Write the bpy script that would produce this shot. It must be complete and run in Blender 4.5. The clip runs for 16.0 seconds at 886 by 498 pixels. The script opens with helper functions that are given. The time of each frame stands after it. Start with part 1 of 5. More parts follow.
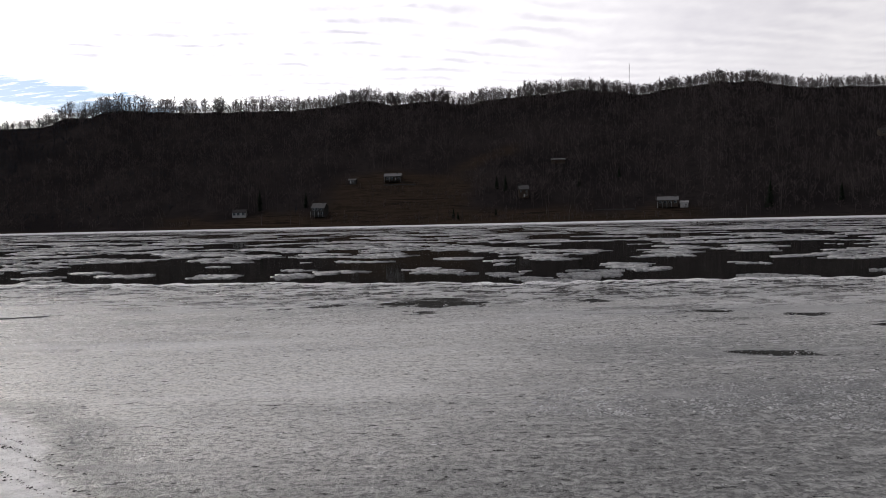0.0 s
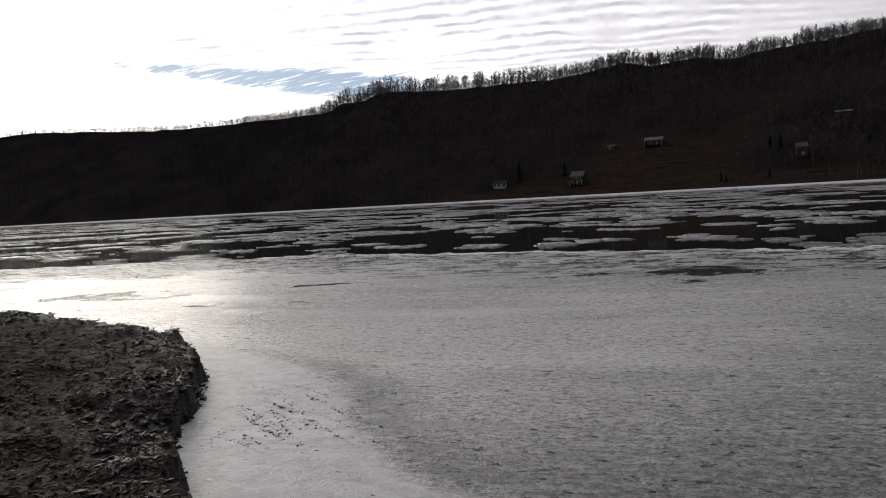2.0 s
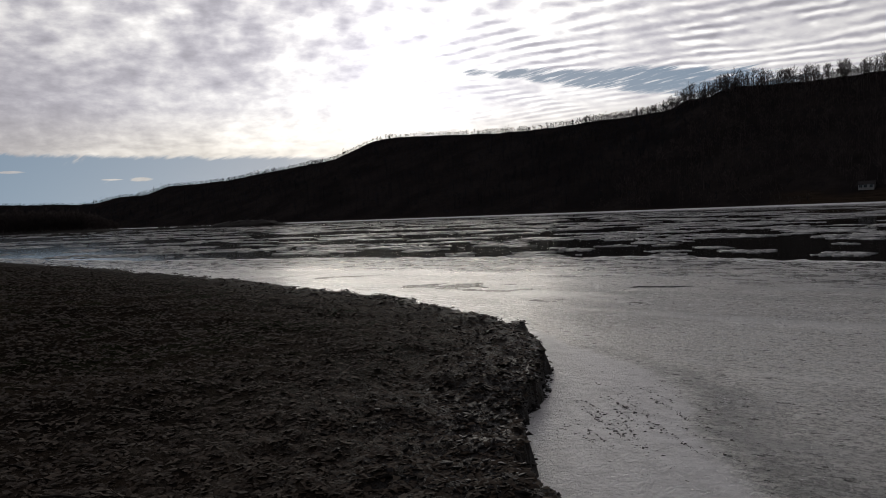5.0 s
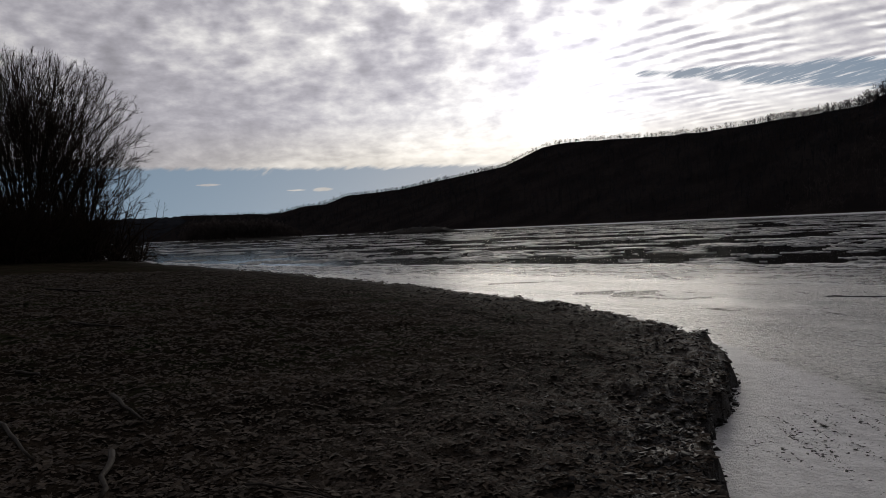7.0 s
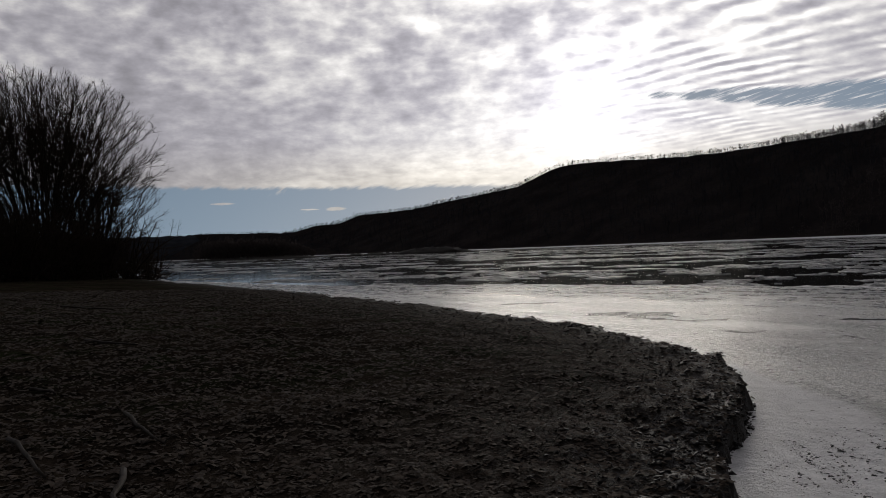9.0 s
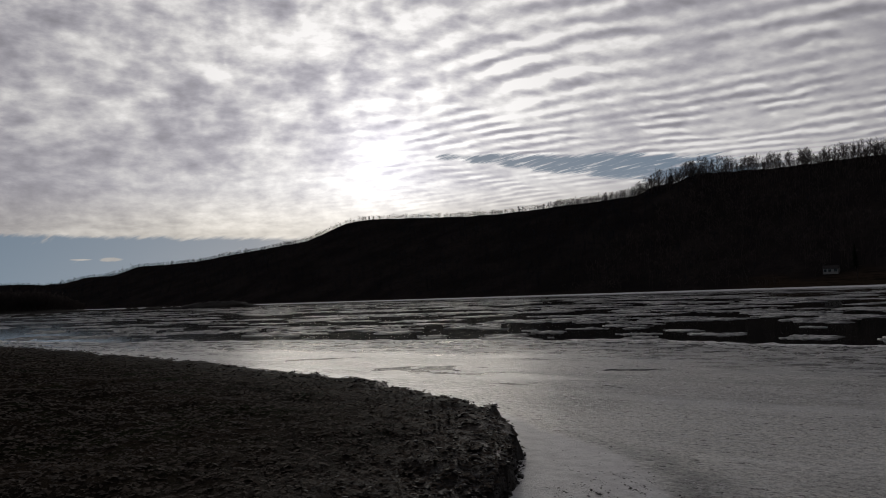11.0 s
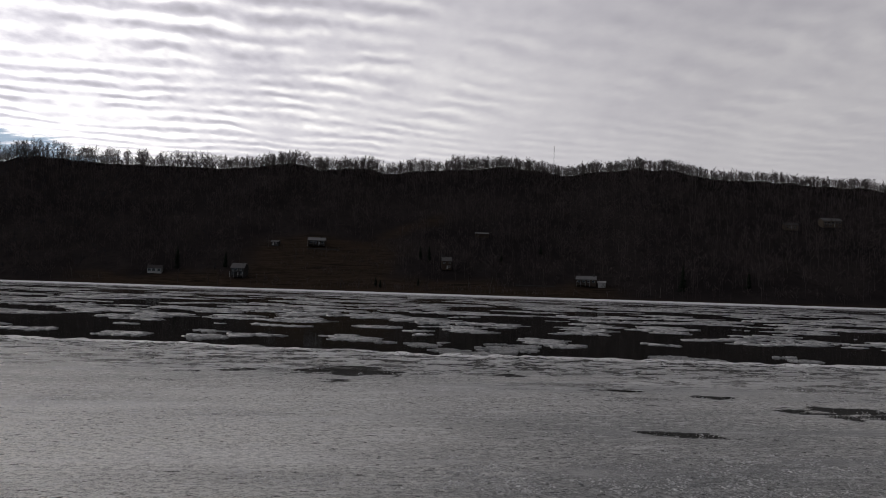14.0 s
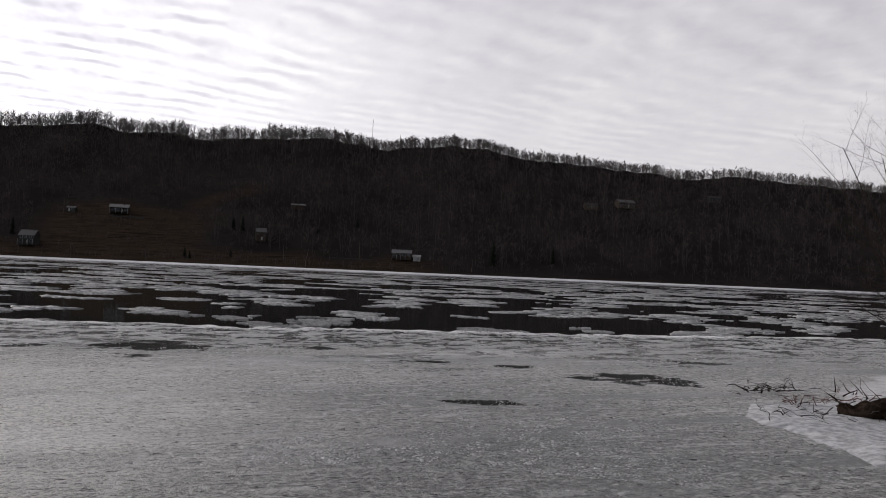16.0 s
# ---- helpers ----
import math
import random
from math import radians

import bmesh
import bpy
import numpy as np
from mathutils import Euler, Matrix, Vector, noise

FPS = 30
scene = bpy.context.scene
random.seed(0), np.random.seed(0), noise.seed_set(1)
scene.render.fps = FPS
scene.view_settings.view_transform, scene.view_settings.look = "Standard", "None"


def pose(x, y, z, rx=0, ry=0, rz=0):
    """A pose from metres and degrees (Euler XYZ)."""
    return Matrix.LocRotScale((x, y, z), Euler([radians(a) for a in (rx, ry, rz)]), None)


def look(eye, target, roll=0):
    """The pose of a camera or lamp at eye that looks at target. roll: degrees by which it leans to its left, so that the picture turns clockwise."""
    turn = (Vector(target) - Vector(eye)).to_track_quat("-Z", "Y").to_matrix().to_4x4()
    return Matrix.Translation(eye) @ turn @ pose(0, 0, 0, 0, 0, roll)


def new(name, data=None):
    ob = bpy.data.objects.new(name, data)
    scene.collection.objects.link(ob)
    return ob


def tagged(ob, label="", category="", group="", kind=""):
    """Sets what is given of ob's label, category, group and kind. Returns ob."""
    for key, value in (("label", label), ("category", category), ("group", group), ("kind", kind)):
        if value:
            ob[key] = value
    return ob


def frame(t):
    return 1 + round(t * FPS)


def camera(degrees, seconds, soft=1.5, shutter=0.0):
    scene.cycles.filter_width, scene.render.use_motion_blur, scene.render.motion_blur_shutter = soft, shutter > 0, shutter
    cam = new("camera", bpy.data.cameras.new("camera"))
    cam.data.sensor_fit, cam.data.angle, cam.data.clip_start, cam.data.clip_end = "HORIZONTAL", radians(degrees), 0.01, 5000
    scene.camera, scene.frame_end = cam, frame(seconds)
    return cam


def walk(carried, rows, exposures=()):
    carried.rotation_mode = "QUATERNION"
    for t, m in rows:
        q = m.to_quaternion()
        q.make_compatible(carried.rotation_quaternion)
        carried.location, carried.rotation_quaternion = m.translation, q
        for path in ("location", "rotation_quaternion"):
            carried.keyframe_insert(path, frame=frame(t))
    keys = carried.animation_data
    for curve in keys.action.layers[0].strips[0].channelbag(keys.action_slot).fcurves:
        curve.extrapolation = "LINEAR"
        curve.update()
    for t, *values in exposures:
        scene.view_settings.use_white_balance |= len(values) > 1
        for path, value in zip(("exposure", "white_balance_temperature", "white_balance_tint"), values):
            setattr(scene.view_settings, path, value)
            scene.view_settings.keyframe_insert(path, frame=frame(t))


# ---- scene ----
import collections

# The camera: turned on the spot by a person, so that the phone runs on an arc round the body.
cam = camera(58.13, 16.0, soft=0.7)
ARM, EYE = 0.38, 2.1
ROWS = [
    (0.0, -4.18, -1.92, 1.25),
    (0.5, 0.00, -1.75, 1.90),
    (1.0, 4.61, -2.50, 2.57),
    (1.5, 9.42, -3.15, 2.76),
    (2.0, 14.40, -3.47, 3.16),
    (2.5, 19.75, -3.30, 3.34),
    (3.0, 24.53, -3.11, 3.96),
    (3.5, 28.69, -2.82, 3.67),
    (4.0, 32.21, -2.52, 3.18),
    (4.5, 34.93, -2.31, 2.26),
    (5.0, 38.12, -2.39, 2.16),
    (7.5, 51.39, -0.98, 2.59),
    (8.0, 51.52, -0.49, 2.42),
    (10.5, 44.80, 2.77, 2.51),
    (11.0, 35.94, 3.43, 1.91),
    (11.5, 25.59, 3.89, 0.89),
    (12.0, 16.35, 3.97, -0.19),
    (12.5, 8.02, 3.92, -1.23),
    (13.0, 1.65, 3.98, -1.85),
    (13.5, -3.77, 3.49, -1.93),
    (14.0, -9.73, 3.08, -1.86),
    (14.5, -14.93, 2.59, -2.28),
    (15.0, -18.77, 2.37, -2.80),
    (15.5, -21.36, 2.04, -2.90),
    (16.0, -22.91, 1.63, -2.45),
]
EXPOSURES = [(0.0, 0.75), (1.5, 0.42), (2.5, 0.12), (3.5, -0.3), (5.0, -0.58), (7.5, -0.68), (8.0, -0.7), (10.5, -0.98), (11.5, -1.1), (12.5, -0.9), (13.0, -0.6), (14.0, 0.05), (15.0, 0.4), (16.0, 0.62)]


def held(yaw, pitch, lean):
    a = radians(yaw)
    return (pose(-ARM * math.sin(a), ARM * math.cos(a), EYE, 0, 0, yaw)
            @ pose(0, 0, 0, 90 + pitch) @ pose(0, 0, 0, 0, 0, -lean))


walk(cam, [(t, held(yaw, pitch, lean)) for t, yaw, pitch, lean in ROWS], EXPOSURES)

# ---- light ----
SUN_AZ, SUN_EL = 40.0, 10.0   # degrees to the left of +y, degrees up
sun_way = Vector((-math.sin(radians(SUN_AZ)) * math.cos(radians(SUN_EL)),
                  math.cos(radians(SUN_AZ)) * math.cos(radians(SUN_EL)), math.sin(radians(SUN_EL))))
sun = new("sun", bpy.data.lights.new("sun", "SUN"))
sun.data.energy, sun.data.angle, sun.data.color = 0.9, radians(20), (1.0, 0.93, 0.82)
sun.matrix_world = look(sun_way * 50, (0, 0, 0))


class Nodes:
    """Short hand for node trees."""

    def __init__(self, tree):
        self.tree = tree
        tree.nodes.clear()

    def put(self, value, socket):
        if isinstance(value, bpy.types.NodeSocket):
            self.tree.links.new(value, socket)
        elif value is not None:
            if socket.type == "RGBA" and len(value) == 3:
                value = (*value, 1.0)
            socket.default_value = value

    def node(self, kind, inputs=None):
        n = self.tree.nodes.new(kind)
        for key, value in (inputs or {}).items():
            self.put(value, n.inputs[key])
        return n

    def math(self, operation, a, b=None, c=None, clamp=False):
        n = self.node("ShaderNodeMath")
        n.operation, n.use_clamp = operation, clamp
        for i, v in enumerate((a, b, c)):
            self.put(v, n.inputs[i])
        return n.outputs[0]

    def vec(self, operation, a, b=None, scale=None):
        n = self.node("ShaderNodeVectorMath")
        n.operation = operation
        self.put(a, n.inputs[0])
        self.put(b, n.inputs[1])
        if scale is not None:
            self.put(scale, n.inputs["Scale"])
        return n.outputs["Value"] if operation in ("DOT_PRODUCT", "LENGTH") else n.outputs["Vector"]

    def remap(self, value, a, b, c=0.0, d=1.0, kind="SMOOTHSTEP"):
        n = self.node("ShaderNodeMapRange")
        n.interpolation_type = kind
        for i, v in enumerate((value, a, b, c, d)):
            self.put(v, n.inputs[i])
        return n.outputs[0]

    def mix(self, fac, a, b, blend="MIX"):
        n = self.node("ShaderNodeMix")
        n.data_type, n.blend_type = "RGBA", blend
        self.put(fac, n.inputs[0])
        self.put(a, n.inputs[6])
        self.put(b, n.inputs[7])
        return n.outputs[2]

    def noise(self, vector, scale, detail=4.0, rough=0.55, distort=0.0):
        n = self.node("ShaderNodeTexNoise", {"Vector": vector, "Scale": scale, "Detail": detail, "Roughness": rough, "Distortion": distort})
        return n.outputs["Fac"]

    def stretch(self, vector, scale=(1, 1, 1), turn=0.0, shift=(0, 0, 0)):
        n = self.node("ShaderNodeMapping", {"Vector": vector, "Location": shift, "Rotation": (0, 0, radians(turn)), "Scale": scale})
        return n.outputs[0]


def build_sky():
    world = bpy.data.worlds.new("sky")
    world.use_nodes = True
    scene.world = world
    n = Nodes(world.node_tree)
    way = n.node("ShaderNodeTexCoord").outputs["Generated"]
    way = n.vec("NORMALIZE", way)
    split = n.node("ShaderNodeSeparateXYZ", {0: way})
    x, y, z = split.outputs
    up = n.math("MAXIMUM", z, 0.0)
    az = n.math("MULTIPLY", n.math("ARCTAN2", n.math("MULTIPLY", x, -1.0), y), 57.2958)
    el = n.math("MULTIPLY", n.math("ARCSINE", z), 57.2958)
    # a cloud deck: flat for the rows of ripples, domed for the heaps
    def sheet(lift):
        d = n.math("ADD", up, lift)
        return n.node("ShaderNodeCombineXYZ", {0: n.math("DIVIDE", x, d), 1: n.math("DIVIDE", y, d), 2: 0.0}).outputs[0]

    deck, dome = sheet(0.05), sheet(0.28)
    # angle from the sun
    away = n.math("MULTIPLY", n.math("ARCCOSINE", n.math("MINIMUM", n.vec("DOT_PRODUCT", way, tuple(sun_way)), 0.99999)), 57.2958)
    # blue gaps with frayed edges
    fray = n.math("MULTIPLY", n.math("SUBTRACT", n.noise(n.stretch(dome, (1.0, 5.0, 1), -4), 5.0, 6.0, 0.7), 0.5), 2.6)
    low = n.math("ADD", n.math("MULTIPLY", n.math("SUBTRACT", az, 60.0), 0.02), 4.72)
    band = n.remap(n.math("SUBTRACT", n.math("ADD", el, n.math("MULTIPLY", fray, 0.34)), low), -0.16, 0.16, 1.0, 0.0)
    band = n.math("MULTIPLY", band, n.remap(az, 40.0, 50.0))
    puff = n.noise(n.stretch(dome, (1.0, 6.0, 1), 10, (3, 1, 0)), 3.0, 4.0, 0.6)
    band = n.math("MULTIPLY", band, n.remap(puff, 0.66, 0.74, 1.0, 0.25))
    for pa, pe, pw, ph in ((58.6, 3.2, 0.85, 0.16), (66.3, 3.75, 0.9, 0.09), (60.4, 3.2, 0.7, 0.06)):
        du, dv = n.math("DIVIDE", n.math("SUBTRACT", az, pa), pw), n.math("DIVIDE", n.math("SUBTRACT", el, pe), ph)
        far_off = n.math("ADD", n.math("ADD", n.math("MULTIPLY", du, du), n.math("MULTIPLY", dv, dv)), fray)
        band = n.math("MULTIPLY", band, n.remap(far_off, 0.3, 1.1, 0.15, 1.0))
    gu = n.math("DIVIDE", n.math("SUBTRACT", az, 24.5), 12.5)
    mid = n.math("ADD", 8.6, n.math("MULTIPLY", n.math("SUBTRACT", az, 22.0), 0.105))
    thin = n.math("MAXIMUM", n.remap(az, 17.0, 39.0, 1.35, 0.25, "LINEAR"), 0.2)
    gv = n.math("DIVIDE", n.math("SUBTRACT", el, mid), thin)
    hole = n.math("ADD", n.math("ADD", n.math("MULTIPLY", gu, gu), n.math("MULTIPLY", gv, gv)), n.math("MULTIPLY", fray, 1.25))
    hole = n.remap(hole, 0.35, 1.0, 1.0, 0.0)
    wisp = n.noise(n.stretch(dome, (1.6, 11.0, 1), -5, (2, 5, 0)), 4.0, 5.0, 0.65)
    hole = n.math("MULTIPLY", hole, n.remap(wisp, 0.52, 0.66, 1.0, 0.2))
    gap = n.math("MAXIMUM", band, hole)
    # rows of ripples, and heaps towards the other side
    bend = n.noise(deck, 0.5, 2.0, 0.5)
    chop = n.noise(n.stretch(deck, (1.0, 0.6, 1), 10), 2.6, 3.0, 0.6)
    shift = n.math("ADD", n.math("MULTIPLY", bend, 0.8), n.math("MULTIPLY", chop, 0.26))
    rows = n.stretch(n.vec("ADD", deck, n.node("ShaderNodeCombineXYZ", {0: 0.0, 1: shift, 2: 0.0}).outputs[0]), (1, 1, 1), -7)
    wave = n.node("ShaderNodeTexWave", {"Vector": rows, "Scale": 1.75, "Distortion": 1.5, "Detail": 4.0, "Detail Scale": 2.0, "Detail Roughness": 0.65})
    wave.wave_type, wave.bands_direction = "BANDS", "Y"
    wave = wave.outputs["Fac"]
    angles = n.node("ShaderNodeCombineXYZ", {0: az, 1: n.math("ADD", el, n.math("MULTIPLY", bend, 1.5)), 2: 0.0}).outputs[0]
    heaps = n.remap(n.noise(n.stretch(angles, (0.30, 0.50, 1), -16), 1.0, 3.0, 0.5, 0.12), 0.28, 0.72, 0.0, 1.0, "LINEAR")
    swell = n.noise(n.stretch(angles, (0.075, 0.15, 1), -6, (3, 1, 0)), 1.0, 3.0, 0.5, 0.1)
    fine = n.noise(n.stretch(angles, (0.6, 1.3, 1), -5), 1.0, 4.0, 0.6)
    warp = n.vec("ADD", angles, n.vec("SCALE", n.node("ShaderNodeTexNoise", {"Vector": angles, "Scale": 0.22, "Detail": 3.0}).outputs["Color"], scale=5.0))
    cell = n.node("ShaderNodeTexVoronoi")
    cell.feature = "SMOOTH_F1"
    n.put(n.stretch(warp, (0.40, 0.62, 1), -18), cell.inputs["Vector"])
    n.put(1.0, cell.inputs["Scale"])
    n.put(0.35, cell.inputs["Smoothness"])
    cells = n.remap(cell.outputs["Distance"], 0.1, 0.75, 1.0, 0.0, "LINEAR")
    rippled = n.remap(az, 33.0, 47.0, 1.0, 0.10)
    soft = n.math("MULTIPLY", rippled, n.remap(az, -20.0, 16.0, 0.1, 1.0))
    soft = n.math("MULTIPLY", n.math("MULTIPLY", soft, n.math("MULTIPLY", n.remap(chop, 0.36, 0.6, 0.4, 1.25), n.remap(n.noise(n.stretch(deck, (1.0, 0.3, 1), -7), 4.5, 3.0, 0.6), 0.38, 0.6, 0.3, 1.4))), n.remap(el, 6.5, 12.0, 0.3, 1.0))
    thick = n.math("ADD", n.math("MULTIPLY", n.math("SUBTRACT", wave, 0.5), n.math("MULTIPLY", soft, 0.68)),
                   n.math("MULTIPLY", n.math("SUBTRACT", heaps, 0.5), n.math("MULTIPLY", n.math("MULTIPLY", n.remap(az, 26.0, 48.0, 0.3, 0.6), n.remap(az, -15.0, 12.0, 0.2, 1.0)), n.remap(el, 6.0, 15.0, 0.25, 1.0))))
    thick = n.math("ADD", thick, n.math("MULTIPLY", n.math("SUBTRACT", swell, 0.5), n.remap(az, -20.0, 50.0, 0.25, 1.1)))
    thick = n.math("ADD", thick, n.math("MULTIPLY", n.math("SUBTRACT", cells, 0.5), n.math("MULTIPLY", n.remap(az, 4.0, 48.0, 0.04, 0.40), n.remap(el, 7.0, 14.0, 0.25, 1.0))))
    thick = n.math("ADD", thick, n.math("MULTIPLY", n.math("SUBTRACT", fine, 0.5), n.remap(az, -15.0, 40.0, 0.1, 0.95)))
    thick = n.math("ADD", thick, n.remap(n.math("ABSOLUTE", n.math("SUBTRACT", az, 38.0)), 4.0, 34.0, 0.3, 0.46))
    thick = n.math("ADD", thick, n.remap(el, 9.0, 30.0, 0.0, 0.25))
    thick = n.math("ADD", thick, n.math("MULTIPLY", n.remap(az, 46.0, 62.0, 0.0, 0.2), n.remap(el, 12.0, 19.0, 1.0, 0.15)))
    thick = n.math("MAXIMUM", n.math("MINIMUM", thick, 1.25), 0.0)
    # light through the clouds
    glow = n.math("ADD", n.math("MULTIPLY", n.math("EXPONENT", n.math("DIVIDE", away, -17.0)), 1.2), n.math("MULTIPLY", n.math("EXPONENT", n.math("DIVIDE", away, -2.6)), 2.2))
    veil = n.math("EXPONENT", n.math("MULTIPLY", thick, -1.18))
    light = n.math("MULTIPLY", n.math("ADD", glow, n.remap(away, 88.0, 135.0, 1.12, 0.14)), veil)
    light = n.math("MULTIPLY", light, n.remap(el, 28.0, 60.0, 1.0, 0.45))
    light = n.math("MULTIPLY", light, n.remap(az, 14.0, -28.0, 1.0, 0.64, "LINEAR"))
    light = n.math("ADD", light, n.remap(away, 0.0, 110.0, 0.16, 0.03))
    tone = n.mix(n.remap(thick, 0.1, 0.8), (1.0, 0.975, 0.965), (0.91, 0.88, 0.97))
    tone = n.mix(n.math("MULTIPLY", n.remap(el, 4.0, 8.5, 1.0, 0.0), n.remap(away, 10.0, 40.0, 1.0, 0.2)), tone, (1.0, 0.935, 0.84))
    cloud = n.vec("SCALE", tone, scale=light)
    clear = n.node("ShaderNodeTexSky")
    clear.sky_type, clear.sun_disc = "NISHITA", False
    clear.sun_elevation, clear.sun_rotation = radians(SUN_EL), radians(-SUN_AZ)
    clear.altitude, clear.air_density, clear.dust_density, clear.ozone_density = 100.0, 1.0, 0.4, 2.0
    n.put(n.vec("NORMALIZE", n.vec("ADD", way, (0.0, 0.0, 0.38))), clear.inputs["Vector"])
    clear = n.vec("MULTIPLY", clear.outputs[0], (0.205, 0.175, 0.15))
    sky = n.mix(gap, cloud, clear)
    back = n.node("ShaderNodeBackground", {"Color": sky, "Strength": 1.0})
    n.node("ShaderNodeOutputWorld", {"Surface": back.outputs[0]})


build_sky()

# ---- materials ----


def material(name):
    m = bpy.data.materials.new(name)
    m.use_nodes = True
    return m, Nodes(m.node_tree)


def finish(n, colour, rough=0.8, bump=None, depth=0.02, strength=1.0, **more):
    b = n.node("ShaderNodeBsdfPrincipled", {"Base Color": colour, "Roughness": rough})
    n.put((0.0 if rough >= 0.9 else 0.12 if rough > 0.7 else 0.4) if isinstance(rough, float) else 0.4, b.inputs["Specular IOR Level"])
    for key, value in more.items():
        n.put(value, b.inputs[key])
    if bump is not None:
        n.put(n.node("ShaderNodeBump", {"Height": bump, "Distance": depth, "Strength": strength}).outputs[0], b.inputs["Normal"])
    n.node("ShaderNodeOutputMaterial", {"Surface": b.outputs[0]})


def place(n):
    return n.node("ShaderNodeTexCoord").outputs["Object"]


def attribute(n, name):
    a = n.node("ShaderNodeAttribute")
    a.attribute_name = name
    return a.outputs["Fac"]


def ice_material():
    m, n = material("river_ice")
    p = place(n)
    frost, wet, crust = attribute(n, "frost"), attribute(n, "wet"), attribute(n, "crust")
    grain = n.noise(n.stretch(p, (0.8, 1.0, 1), 6), 13.0, 4.0, 0.72)
    coarse = n.noise(n.stretch(p, (0.9, 0.8, 1), -6, (4, 4, 0)), 30.0, 3.0, 0.75)
    speck = n.noise(n.stretch(p, (0.8, 1, 1), 4), 4.0, 6.0, 0.7)
    blot = n.noise(n.stretch(p, (0.35, 1, 1), 8), 0.4, 5.0, 0.6)
    calm = n.remap(n.noise(n.stretch(p, (0.2, 1, 1), 9), 0.38, 5.0, 0.6), 0.52, 0.6)
    streak = n.noise(n.stretch(p, (0.6, 1, 1), 7), 1.3, 7.0, 0.74)
    tick = n.noise(n.stretch(p, (0.55, 1, 1), 5, (7, 3, 0)), 8.0, 4.0, 0.62)
    rough_ice = n.math("SUBTRACT", 1.0, n.math("MULTIPLY", calm, 0.8))
    colour = n.mix(n.remap(blot, 0.3, 0.7), (0.17, 0.171, 0.165), (0.27, 0.271, 0.262))
    dots = n.remap(n.math("ADD", n.math("MULTIPLY", grain, 0.6), n.math("MULTIPLY", coarse, 0.4)), 0.43, 0.57, 0.0, 1.0, "LINEAR")
    colour = n.mix(rough_ice, colour, n.mix(dots, (0.05, 0.05, 0.047), (0.68, 0.675, 0.64)))
    drift = n.math("MULTIPLY", n.remap(n.math("ADD", blot, n.math("MULTIPLY", n.math("SUBTRACT", speck, 0.5), 0.5)), 0.56, 0.64), 0.6)
    colour = n.mix(drift, colour, (0.52, 0.515, 0.505))
    thin = attribute(n, "thin")
    colour = n.mix(n.math("MULTIPLY", thin, 0.8), colour, n.mix(n.math("MULTIPLY", dots, n.remap(calm, 0.0, 1.0, 1.0, 0.3)), (0.045, 0.046, 0.044), n.mix(n.remap(speck, 0.35, 0.65), (0.17, 0.172, 0.166), (0.32, 0.325, 0.315))))
    flow = n.noise(n.stretch(p, (0.22, 1, 1), 8, (1, 4, 0)), 0.33, 6.0, 0.68)
    colour = n.mix(n.remap(flow, 0.40, 0.56, 0.42, 0.0), colour, (0.065, 0.076, 0.073))
    colour = n.mix(n.remap(n.math("ADD", flow, n.math("MULTIPLY", n.math("SUBTRACT", speck, 0.5), 0.25)), 0.60, 0.66, 0.0, 0.55), colour, (0.60, 0.60, 0.58))
    # frost flecks and short ridges frozen into the surface
    fleck = n.noise(n.stretch(p, (0.7, 1.0, 1), 12, (5, 2, 0)), 7.0, 5.0, 0.7)
    ridge = n.noise(n.stretch(p, (0.28, 1.0, 1), 9, (2, 8, 0)), 3.2, 5.0, 0.68)
    white = n.math("MAXIMUM", n.remap(fleck, 0.545, 0.60, 0.0, 0.8), n.remap(n.math("ADD", ridge, n.math("MULTIPLY", n.math("SUBTRACT", coarse, 0.5), 0.3)), 0.565, 0.62, 0.0, 0.75))
    white = n.math("MULTIPLY", white, n.math("SUBTRACT", 1.0, n.math("MULTIPLY", calm, 0.7)))
    white = n.math("MULTIPLY", white, n.math("SUBTRACT", 0.9, n.math("MULTIPLY", thin, 0.6)))
    # The pale mask puts a warm sheen into the colour of the whitish ice.
    colour = n.mix(n.math("MULTIPLY", attribute(n, "pale"), n.remap(dots, 0.0, 1.0, 0.25, 0.95, "LINEAR")), colour, (0.82, 0.805, 0.765))
    colour = n.mix(white, colour, (0.74, 0.74, 0.73))
    pits = n.math("MULTIPLY", n.remap(tick, 0.32, 0.41, 0.45, 0.0), rough_ice)
    lines = n.remap(n.math("ADD", streak, n.math("MULTIPLY", n.math("SUBTRACT", speck, 0.5), 0.5)), 0.47, 0.55)
    rubble = n.math("MULTIPLY", crust, lines)
    dark = n.math("MULTIPLY", crust, n.remap(n.math("ADD", streak, n.math("MULTIPLY", n.math("SUBTRACT", speck, 0.5), 0.3)), 0.45, 0.51, 0.9, 0.0))
    colour = n.mix(n.math("MULTIPLY", rubble, 0.8), colour, n.mix(n.remap(coarse, 0.4, 0.6), (0.4, 0.405, 0.41), (0.8, 0.81, 0.82)))
    colour = n.mix(n.math("MULTIPLY", frost, 0.85), colour, n.mix(n.remap(speck, 0.35, 0.6), (0.60, 0.595, 0.60), (0.80, 0.795, 0.80)))
    pool = n.remap(n.math("ADD", wet, n.math("MULTIPLY", n.math("SUBTRACT", streak, 0.5), 2.6)), 0.42, 0.60)
    pool = n.math("MAXIMUM", pool, n.math("MAXIMUM", dark, n.math("MULTIPLY", pits, n.math("SUBTRACT", 1.0, n.math("MULTIPLY", frost, 0.6)))))
    colour = n.mix(pool, colour, (0.016, 0.016, 0.014))
